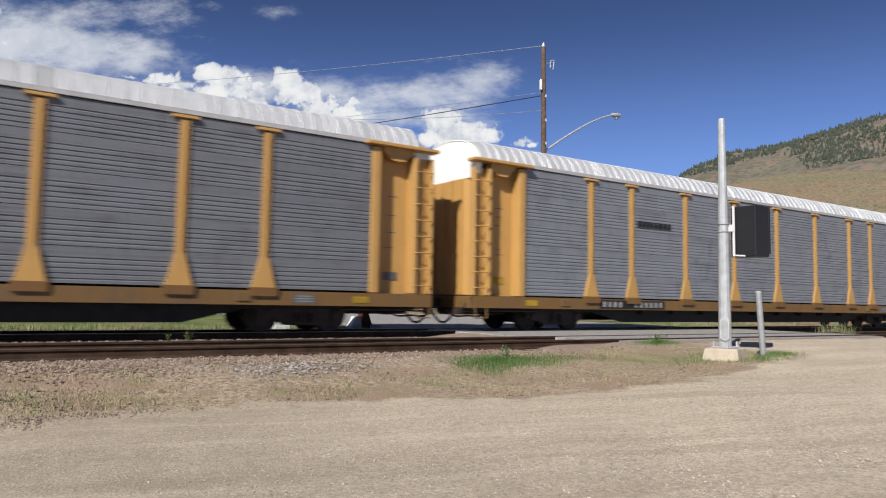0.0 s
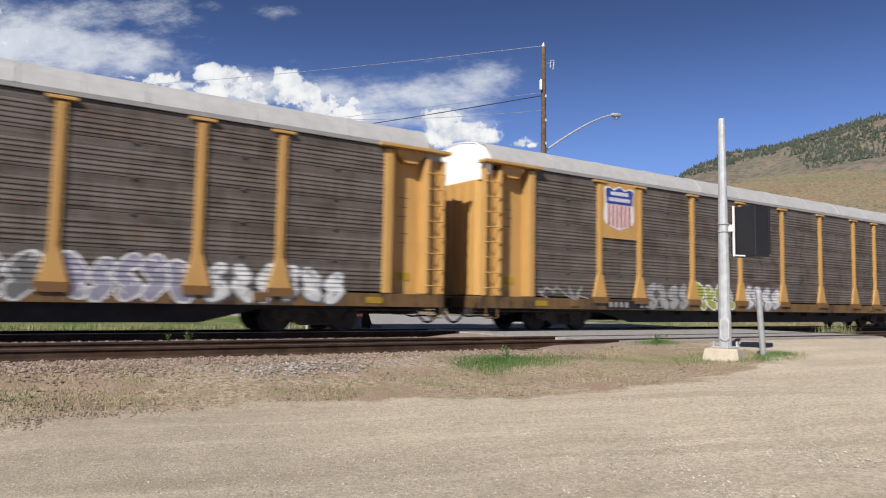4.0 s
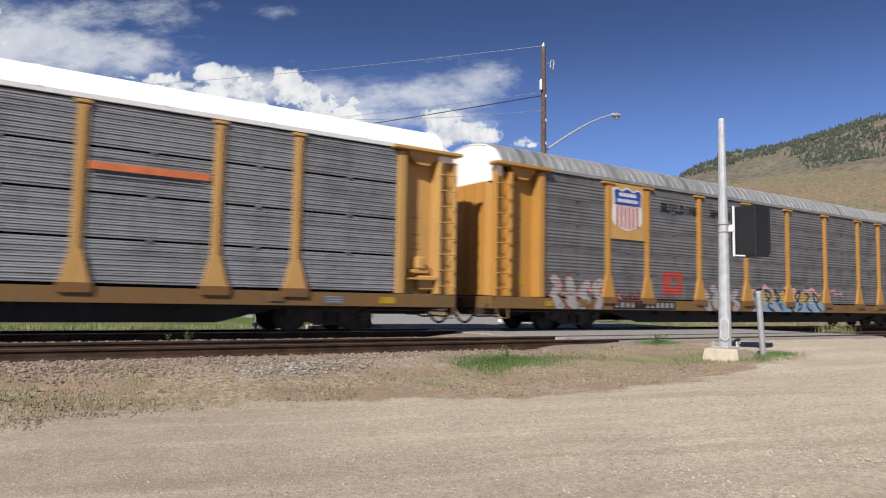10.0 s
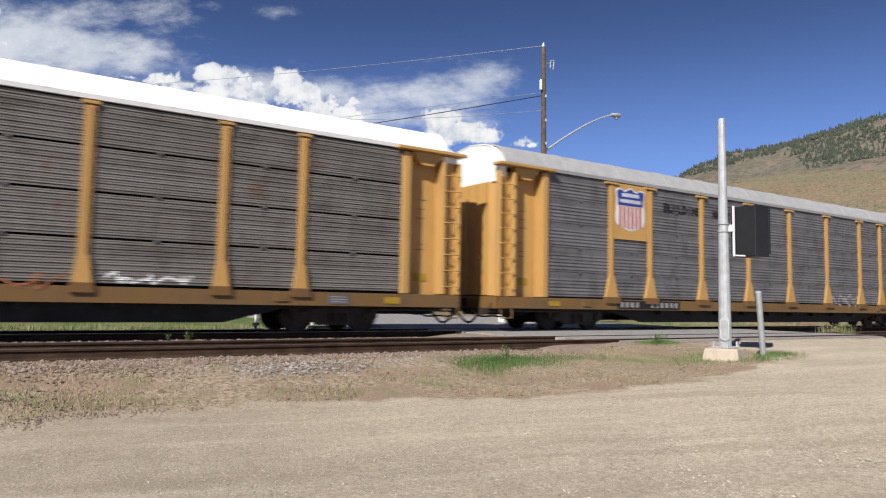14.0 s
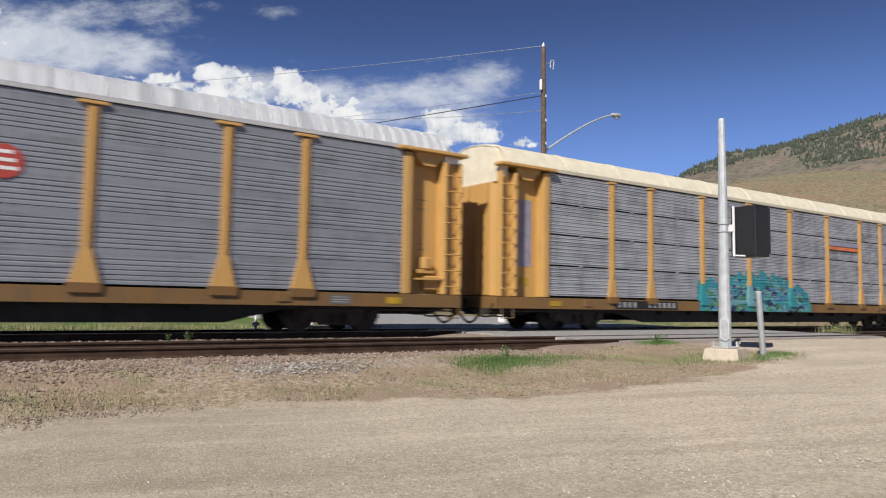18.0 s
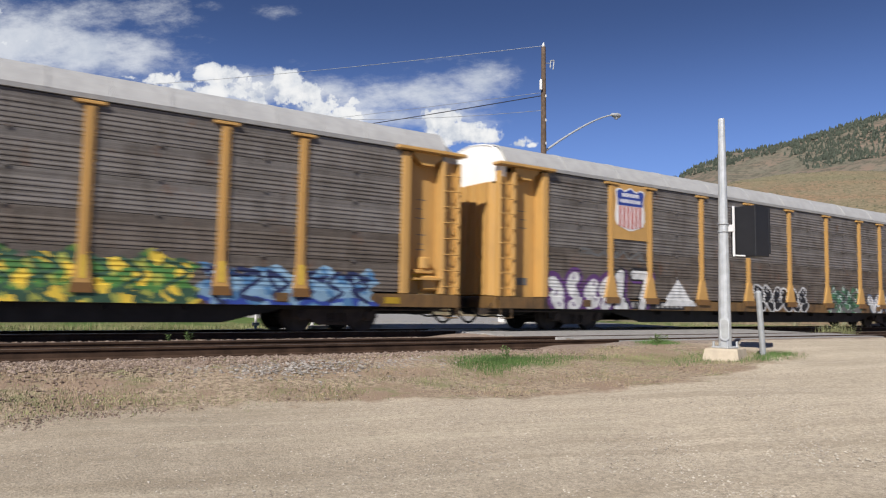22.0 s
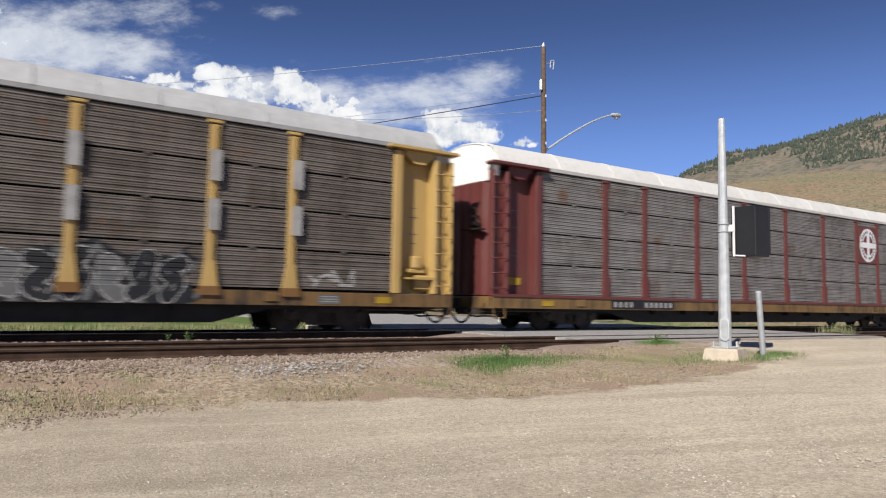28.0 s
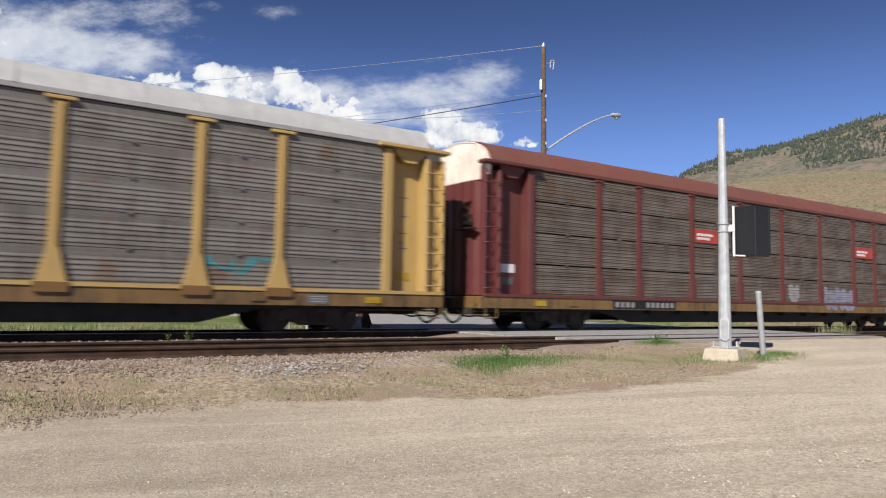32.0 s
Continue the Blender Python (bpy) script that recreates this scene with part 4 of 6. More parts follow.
def build_train():
    """Seventeen gaps, eighteen cars, in the order in which they pass."""
    c = autorack("clean zinc-grey car carrier with a bright galvanised roof", "flute", ZINC_DARK, ROOF_ZINC, sheets=80, seed=1)
    CARS.append(c)

    c = autorack("zinc-grey car carrier with small black lettering and a galvanised roof", "flute", SILVER, ROOF_ZINC, sheets=80, seed=2)
    bars(c, c, -6.75, 3.42, (0.2, 0.17, 0.14, 0.14, 0.17, 0.25, 0.17, 0.17), 0.2, P_BLACK)
    CARS.append(c)

    c = autorack("sooty brown-grey car carrier with white graffiti low on its side", "band", BROWN, ROOF_PALE, YELLOW, SILL_SOOT, seed=3)
    for i, w in enumerate((0.55, 0.55, 0.6)):
        x = -6.55 + i * 0.62
        part("logo", Shape().box(x, x + w - 0.12, -1.548, -1.536, 3.32, 3.72, 0.05).mesh("logo"), YELLOW, c)
    for z in (3.08, 3.19):
        part("logo_line", Shape().box(-6.6, -4.7, -1.548, -1.536, z, z + 0.05).mesh("logo_line"), YELLOW, c)
    W = "white graffiti with dark outlines"
    tag(c, "band", "GER", -1.35, 0.72, 2.6, 0.95, P_CHALK, P_SMOKE, W, 3, 0.13, 0.05)
    tag(c, "band", "BOGS", 1.55, 0.72, 2.55, 1.05, P_SMOKE, P_CHALK, "dark graffiti with white outlines", 4, 0.10)
    tag(c, "band", "ROLL", 4.35, 0.72, 2.6, 1.0, P_LILAC, P_CHALK, W, 5, 0.08)
    tag(c, "band", "NERS", 7.2, 0.72, 3.4, 0.95, P_CHALK, P_SMOKE, W, 6, 0.10)
    for k, x in enumerate((-11.4, -8.8, -6.8, -4.1)):
        tag(c, "band", "", x, 1.3, 2.3 if k != 1 else 1.5, 0.42, P_GREY, None, "thin white scribble", 7 + 60 * k, 0.034)
    CARS.append(c)

    c = autorack("sooty brown car carrier with a shield plate and graffiti", "band", BROWN, ROOF_PALE, YELLOW, SILL_SOOT, seed=4)
    shield(c, -8.88, -7.18, 2.95, 4.78)
    tag(c, "band", "SUNG", -6.7, 0.72, 2.2, 0.95, P_GREY, P_SMOKE, W, 9, 0.09)
    tag(c, "band", "LEO", -4.1, 0.72, 2.2, 1.0, P_LIME, P_WHITE, "lime green graffiti", 10, 0.1)
    tag(c, "band", "MSK", -1.25, 0.72, 2.45, 1.0, P_CHALK, P_LILAC, W, 11, 0.13)
    tag(c, "band", "", -11.4, 0.9, 2.0, 0.5, P_GREY, None, "thin white scribble", 12, 0.03)
    CARS.append(c)

    c = autorack("grimy grey car carrier with a yellow sign and graffiti", "seam", DULL, ROOF_PALE, LEMON, SILL_SOOT, brake=True, winch=True, narrow=True, seed=5)
    plate = sign("sign_plate", c, -6.85, -4.45, 3.06, 4.03, YELLOW, "yellow sign plate with dark lettering")
    for i in range(3):
        x = -6.45 + i * 0.58
        s = Shape().box(x, x + 0.46, -1.563, -1.557, 3.40, 3.86)
        part("lettering", s.mesh("lettering"), P_NAVY, plate)
    bars(c, plate, -6.5, 3.2, (1.6,), 0.06, P_NAVY, -1.558)
    throwup(c, "seam", -11.5, 0.98, 2.95, 0.84, (P_BLACK,), P_WHITE, "black bubble graffiti with white outlines", 13, 0.05, P_SMOKE, 5)
    mural(c, "seam", -4.97, 0.64, 4.3, 1.25, P_MIST, (P_MINT, P_SMOKE), P_SLATE, "faded grey-green and slate blue graffiti", 14, ((0.0, 0.28, P_SLATE),))
    throwup(c, "seam", -0.4, 0.82, 6.1, 1.15, None, P_GREY, "thin white outlined graffiti", 15, 0.04)
    CARS.append(c)

    c = autorack("grey car carrier with black seams, red stripe and white roof", "seam", GREY_PALE, ROOF_WHITE, YELLOW, brake=True, winch=True, seed=6)
    stripe = sign("stripe", c, 4.4, 6.85, 3.38, 3.54, P_ORANGE, "red-orange painted stripe")
    bars(c, stripe, 4.45, 3.3, (2.2,), 0.04, P_BLACK, -1.56)
    CARS.append(c)

    c = autorack("grey car carrier with a shield plate, black lettering and coloured graffiti", "band", GREY, ROOF_STREAKED, ORANGE, seed=7, sheets=80)
    shield(c, -8.88, -7.18, 2.95, 4.78)
    words_on(c, "BUILDING", -6.3, 4.06, 0.26, P_BLACK, "band")
    words_on(c, "AMERICA", -3.6, 4.06, 0.26, P_BLACK, "band")
    patch(c, "band", "graffiti", lambda X, Z: (X > -6.2) & (X < -5.2) & (Z > 1.2) & (Z < 2.0) & ~((abs(X + 5.65) < 0.2) & (abs(Z - 1.6) < 0.12)), (-6.3, -5.1, 1.1, 2.1), P_RED, "red painted square")
    mural(c, "band", -1.2, 0.60, 5.2, 1.12, P_AMBERISH, (P_GREY,), P_NAVY, "yellow, pink and blue graffiti", 17, ((0.0, 0.40, P_MIST_BLUE), (0.78, 1.2, P_PINK)))
    throwup(c, "band", -4.2, 0.62, 2.3, 1.05, (P_GREY,), P_MAROON, "grey bubble graffiti with dark red outlines", 18, 0.035)
    throwup(c, "band", -11.4, 0.62, 2.3, 1.15, (P_GREY,), P_MAROON, "grey bubble graffiti with dark red outlines", 118, 0.035)
    tag(c, "band", "", -8.8, 0.75, 1.6, 0.6, P_MAROON, None, "dark red scribble", 119, 0.025)
    tag(c, "band", "", -11.2, 1.0, 3.0, 0.5, P_PINK, None, "pale red scribble", 19, 0.03)
    tag(c, "band", "", 4.6, 1.3, 1.2, 0.4, P_PINK, None, "pale red scribble", 20, 0.025)
    CARS.append(c)

    c = autorack("grimy car carrier with white roof, black seams and shield plate", "seam", STONY, ROOF_WHITE, YELLOW, SILL_Y, brake=True, narrow=True, seed=8)
    shield(c, -8.88, -7.18, 2.95, 4.78)
    tag(c, "seam", "GRP", -4.0, 0.9, 3.1, 1.0, P_MAROON, P_PINKISH, "dark red graffiti letters with pink outlines", 21, 0.08, 0.05)
    tag(c, "seam", "", -11.2, 1.1, 1.8, 0.5, P_GREY, None, "thin white scribble", 22, 0.04)
    tag(c, "seam", "", 4.7, 1.05, 1.8, 0.28, P_WHITE, None, "thin white scribble", 23, 0.03)
    tag(c, "seam", "", 1.6, 0.85, 2.4, 0.4, P_RUSTY, None, "dull orange scribble", 24, 0.022)
    CARS.append(c)

    c = autorack("grey car carrier with a shield plate and black lettering", "band", GREY, ROOF_GREY, YELLOW, seed=9)
    shield(c, -8.88, -7.18, 2.95, 4.78)
    words_on(c, "BUILDING", -6.3, 4.06, 0.26, P_BLACK, "band")
    words_on(c, "AMERICA", -3.6, 4.06, 0.26, P_BLACK, "band")
    tag(c, "band", "", -6.2, 1.0, 3.6, 0.6, P_SMOKE, None, "dark scribble", 25, 0.035)
    tag(c, "band", "", 4.6, 0.9, 3.0, 0.6, P_GREY, None, "pale scribble", 26, 0.04)
    CARS.append(c)

    c = autorack("clean zinc-grey car carrier with two small red badges", "flute", SILVER, ROOF_ZINC, sheets=80, winch=True, seed=10)
    for x in (-2.75, 2.75):
        badge = part("badge", Shape().prism([(x + 0.34 * math.cos(k * math.pi / 8), 3.35 + 0.34 * math.sin(k * math.pi / 8)) for k in range(16)], "y", -1.548, -1.536).mesh("badge"), P_RED, c, "round red badge with white lines")
        for i in range(3):
            bars(c, badge, x - 0.2 + 0.05 * i, 3.5 - i * 0.16, (0.35,), 0.07, P_WHITE, -1.548, name="badge_mark")
    CARS.append(c)

    c = autorack("streaked zinc car carrier with cream roof and turquoise graffiti", "seam", SILVER_WASHED, ROOF_CREAM, YELLOW, hood=ROOF_CREAM, narrow=True, seed=11)
    stripe = sign("stripe", c, 4.4, 6.85, 3.36, 3.50, P_ORANGE, "red-orange painted stripe")
    bars(c, stripe, 4.45, 3.3, (2.2,), 0.03, P_BLACK, -1.56)
    sign("stripe_field", c, 4.4, 6.85, 3.53, 3.72, P_LILAC, "pale blue painted band")
    wildstyle(c, "seam", -4.35, 0.60, 6.9, 1.5, P_TEAL, (P_NAVY, P_CYAN, P_SKY, P_CYAN, P_NAVY, P_CYAN, P_GREEN), "turquoise graffiti covering several screens", 27, 300)
    # the spray runs on over the feet of the three posts
    for post in c.children:
        if post.name.startswith("post") and -4.3 < post.location.x < 1.5:
            for piece in post.children:
                if piece.name.startswith(("post_foot", "post_bracket")):
                    piece.material_slots[0].material = P_CYAN if -2 < post.location.x < 0 else P_TEAL
    part("door_panel", Shape().box(11.96, 12.89, -1.56, -1.25, 2.55, 4.8, 0.015).box(11.96, 12.89, -1.50, -1.25, 1.2, 2.5, 0.015).mesh("door_panel"), YELLOW, c, "flat yellow steel panel")
    part("paint_patch", Shape().box(-12.8, -12.1, -1.252, -1.242, 1.9, 3.9).mesh("paint_patch"), P_LILAC, c, "pale blue patch of paint")
    CARS.append(c)

    c = autorack("sooty grey car carrier with a red sign and bright graffiti", "band", DULL, ROOF_GREY, YELLOW, SILL_SOOT, narrow=True, strips=True, winch=True, seed=12)
    plate = patch(c, "band", "painted_sign", lambda X, Z: (X > -6.95) & (X < -4.35) & (Z > 2.87) & (Z < 4.78), (-6.98, -4.32, 2.85, 4.8), P_RED, "red painted panel with three white lines")
    for z, ws in ((4.16, (0.34, 0.2, 0.2, 0.2, 0.2, 0.2, 0.2, 0.2)), (3.66, (0.34, 0.2, 0.2, 0.12, 0.12, 0.2, 0.18)), (3.16, (0.34, 0.2, 0.12, 0.12, 0.26, 0.2, 0.2))):
        bars(c, plate, -6.75, z, ws, 0.17, P_WHITE, -1.534)
    tag(c, "band", "WEST", -1.25, 0.72, 2.7, 1.1, P_GREY, P_LILAC, "white and lilac graffiti", 29, 0.12)
    mural(c, "band", 1.45, 0.62, 5.15, 1.22, P_GREEN, (P_LIME, P_YELLOW), P_FOREST, "lime and green graffiti with dark outlines", 30, ((0.0, 0.26, P_FOREST), (0.72, 0.86, P_FOREST)))
    mural(c, "band", 6.5, 0.62, 4.5, 1.02, P_MIST_BLUE, (P_SKY, P_MIST_BLUE), P_NAVY, "pale blue graffiti with dark blue outlines", 31, ((0.0, 0.2, P_BLUE), (0.62, 0.8, P_NAVY)))
    CARS.append(c)

    c = autorack("sooty car carrier with shield plate and large white graffiti", "band", DULL, ROOF_GREY, YELLOW, SILL_SOOT, winch=True, seed=13)
    shield(c, -8.88, -7.18, 2.95, 4.78)
    throwup(c, "band", -11.65, 0.60, 2.9, 1.25, (P_CHALK,), P_PURPLE, "white bubble graffiti with purple outlines", 32, 0.07, P_PURPLE, 3)
    tag(c, "band", "17", -9.0, 0.62, 1.95, 1.35, P_CHALK, P_BLACK, "white numerals with black and purple outlines", 132, 0.15, 0.07, None, P_PURPLE)
    patch(c, "band", "graffiti", lambda X, Z: (abs(X + 5.55) < (1.75 - Z) * 0.95) & (Z > 0.82), (-6.9, -4.3, 0.75, 1.9), P_CHALK, "white painted triangle")
    tag(c, "band", "SPRAY", -1.05, 0.70, 3.7, 1.05, P_BLACK, P_CHALK, "black letters with white outlines", 33, 0.08, 0.07)
    mural(c, "band", 4.1, 0.60, 3.05, 1.25, P_FOREST, (P_MINT, P_FERN), P_SMOKE, "dark green and mint graffiti", 34, ((0.0, 0.22, P_SMOKE),))
    throwup(c, "band", 7.65, 0.60, 1.95, 1.0, (P_CHALK,), P_SLATE, "white graffiti with slate blue outlines", 134, 0.07, None, 2)
    throwup(c, "band", 9.65, 0.95, 2.0, 0.62, (P_CHALK,), P_LILAC, W, 35, 0.035, None, 4)
    tag(c, "band", "", -10.2, 2.1, 3.0, 0.5, P_SMOKE, None, "black scribble", 36, 0.04)
    CARS.append(c)

    c = autorack("grey car carrier with faded graffiti along its whole side", "band", GREY, ROOF_GREY, YELLOW, SILL_DULL, winch=True, seed=14)
    throwup(c, "band", -11.4, 0.60, 4.6, 1.3, (P_MIST, P_RUSTY, P_MIST, P_MIST), P_BLACK, "grey and rust-orange bubble graffiti", 37, 0.06, None, 4)
    mural(c, "band", -6.7, 0.66, 2.4, 1.0, P_MOSS, (P_GREY,), None, "faded moss green and lilac graffiti", 38, ((0.8, 1.2, P_LILAC),))
    mural(c, "band", -4.2, 0.62, 2.8, 1.2, P_GREY, (P_PINKISH, P_RUSTY), P_SMOKE, "pink and white graffiti", 39)
    tag(c, "band", "SCOUG", -1.35, 0.70, 3.6, 1.15, P_MIST, P_BLACK, "grey bubble graffiti with black outlines", 40, 0.085, 0.07)
    tag(c, "band", "UNK", 4.45, 0.75, 2.4, 0.95, P_CYAN, P_MIST_BLUE, "cyan graffiti", 41, 0.11)
    tag(c, "band", "ZOOKS", 7.3, 0.72, 4.1, 0.8, P_RUSTY, P_SMOKE, "dull orange graffiti", 42, 0.06, 0.05)
    CARS.append(c)

    c = autorack("grimy car carrier with pale yellow posts and black graffiti", "seam", BROWN, ROOF_GREY, LEMON, SILL_SOOT, brake=True, winch=True, narrow=True, seed=15)
    shield(c, -8.88, -7.18, 2.95, 4.78, True)
    mural(c, "seam", -0.6, 0.67, 7.4, 1.3, P_BLACK, (P_SMOKE,), None, "black spray paint under graffiti", 143)
    throwup(c, "seam", -0.3, 0.70, 6.9, 1.15, (P_BLACK, P_BLACK, P_SMOKE), P_GREY, "black bubble graffiti with pale outlines", 43, 0.03, None, 8, 0.016)
    tag(c, "seam", "", 9.4, 1.1, 1.3, 0.5, P_GREY, None, "thin white scribble", 44, 0.03)
    tag(c, "seam", "", -4.1, 0.9, 2.2, 0.8, P_GREY, None, "thin white scribble", 45, 0.03)
    tag(c, "seam", "", -11.3, 0.9, 1.6, 0.7, P_TEAL, None, "small teal scribble", 46, 0.06)
    for x in (9.0, 7.06, 4.235, 1.41):
        for z in (2.3, 3.4):
            part("patch_plate", Shape().box(x - 0.12, x + 0.12, -1.645, -1.60, z, z + 0.7).mesh("patch_plate"), P_GREY, c)
    CARS.append(c)

    c = autorack("brick-red framed car carrier with grey screens and a round white emblem", "seam", SCUFFED, ROOF_PATCHY, RED, SILL_DULL, HOOD_WHITE, slim=True, brake=True, winch=True, seed=16)
    disc = [(8.03 + 0.74 * math.cos(i * math.pi / 14), 3.72 + 0.76 * math.sin(i * math.pi / 14)) for i in range(28)]
    sign("sign_plate", c, 7.2, 8.86, 2.9, 4.55, RED, "brick-red steel plate")
    emblem = part("emblem", Shape().prism(disc, "y", -1.563, -1.557).mesh("emblem"), P_WHITE, c, "round white emblem with a cross")
    ring_outer = [(8.03 + 0.47 * math.cos(i * math.pi / 14), 3.72 + 0.48 * math.sin(i * math.pi / 14)) for i in range(28)]
    part("emblem_ring", Shape().prism(ring_outer, "y", -1.567, -1.563).mesh("emblem_ring"), RED, emblem)
    part("emblem_cross", Shape().box(7.92, 8.14, -1.573, -1.567, 3.24, 4.20).box(7.56, 8.50, -1.572, -1.567, 3.60, 3.84).mesh("emblem_cross"), P_WHITE, emblem)
    marks = Shape()
    for i in range(26):
        a = i * math.tau / 26
        if i % 13 in (0, 6):
            continue
        ca, sa = math.cos(a), math.sin(a)
        marks.prism([(8.03 + r * ca - w * sa, 3.72 + r * sa + w * ca) for r, w in ((0.54, -0.045), (0.67, -0.045), (0.67, 0.045), (0.54, 0.045))], "y", -1.568, -1.563)
    part("emblem_lettering", marks.mesh("emblem_lettering"), P_SMOKE, emblem)
    for z, w in ((3.95, 0.9), (3.6, 0.9)):
        bars(c, c, 11.98, z, (w,), 0.03, P_WHITE, -1.243)
    CARS.append(c)

    c = autorack("car carrier with pale yellow posts, small black lettering and grey graffiti", "band", STONY, ROOF_PALE, LEMON, SILL_DULL, rail=True, seed=17)
    bars(c, c, -6.6, 3.68, (1.5,), 0.13, P_BLACK)
    bars(c, c, -6.2, 3.87, (1.3,), 0.09, P_BLACK)
    throwup(c, "band", -3.9, 0.95, 4.3, 1.3, None, P_BLACK, "black outlined graffiti", 47, 0.07, None, 5, 0.016)
    mural(c, "band", -4.2, 0.80, 3.9, 0.2, P_SMOKE, (), None, "black spray under the letters", 147)
    tag(c, "band", "", -8.5, 1.2, 1.45, 0.8, P_SMOKE, None, "dark scribble", 48, 0.035)
    tag(c, "band", "", -6.55, 1.3, 1.85, 0.66, P_BLACK, None, "black scribble", 49, 0.04)
    tag(c, "band", "", 1.0, 1.1, 1.0, 0.35, P_GREY, P_SMOKE, "pale and dark scribble", 50, 0.05)
    tag(c, "band", "", 7.3, 1.1, 1.5, 0.8, P_TEAL, None, "faint teal scribble", 51, 0.025)
    CARS.append(c)

    c = autorack("brick-red framed car carrier with rusty screens and an oxide-red roof", "seam", RUSTY, ROOF_RUST, RED, SILL_DULL, HOOD_RUST, slim=True, brake=True, seed=18)
    for x in (-4.1, 7.2):
        plate = sign("sign_plate", c, x, x + 1.5, 3.1, 3.58, P_RED, "red sign plate with white lines")
        bars(c, plate, x + 0.1, 3.34, (0.2, 0.14, 0.14, 0.14, 0.14), 0.09, P_WHITE, -1.558)
        bars(c, plate, x + 0.1, 3.2, (0.2, 0.14, 0.14, 0.14), 0.09, P_WHITE, -1.558)
    tag(c, "seam", "NEYR", 4.4, 0.8, 2.6, 0.95, P_LILAC, None, "pale block letters", 52, 0.09)
    tag(c, "seam", "O", 1.9, 1.1, 0.7, 0.7, P_GREY, None, "thin pale ring", 53, 0.03)
    part("placard", Shape().box(-12.7, -12.15, -1.26, -1.242, 1.7, 1.95).mesh("placard"), P_WHITE, c, "white placard")
    CARS.append(c)


# ================= ground =================
def smooth(a, b, t):
    t = np.clip((t - a) / (b - a), 0, 1)
    return t * t * (3 - 2 * t)


def ground_height(x, y):
    """The lot, the shoulder of the railway and the field behind."""
    x, y = np.asarray(x, float), np.asarray(y, float)
    lot = -0.64 + 0.036 * np.clip(x, 0, 17)
    bed = np.where(y < 20.5, -0.21, -0.27)
    cross = smooth(9.6, 11.2, x - 0.0 * y) * (1 - smooth(23.5, 25.5, x))
    bed = bed + cross * 0.10 + 0.06 * smooth(13.75, 14.5, y) * (1 - smooth(16.2, 16.8, y))
    bed = bed + 0.04 * (1 - smooth(11.9, 12.15, y)) * (1 - smooth(9.0, 10.0, x))
    bed = bed + 0.075 * smooth(11.5, 13.0, x) * (1 - smooth(23.5, 25.5, x)) * (1 - smooth(11.85, 12.05, y))
    k = smooth(8.3, 11.2, y)
    z = lot * (1 - k) + bed * k
    z = z + 0.09 * np.exp(-((x - 12.65) ** 2 + (y - 8.18) ** 2) / 0.22)
    z = z + 0.018 * np.sin(x * 1.3 + 0.7 * y) * np.sin(y * 0.9 - x * 0.4) * (1 - k)
    return z


LOT_EDGE = ((0.0, 9.0, 0.12), (3.0, 3.2, 0.36), (9.0, 6.0, -0.25))   # where the edge of the lot bends: start, length, slope


def lot_edge(x):
    return 9.2 - sum(slope * min(max(x - start, 0.0), length) for start, length, slope in LOT_EDGE)


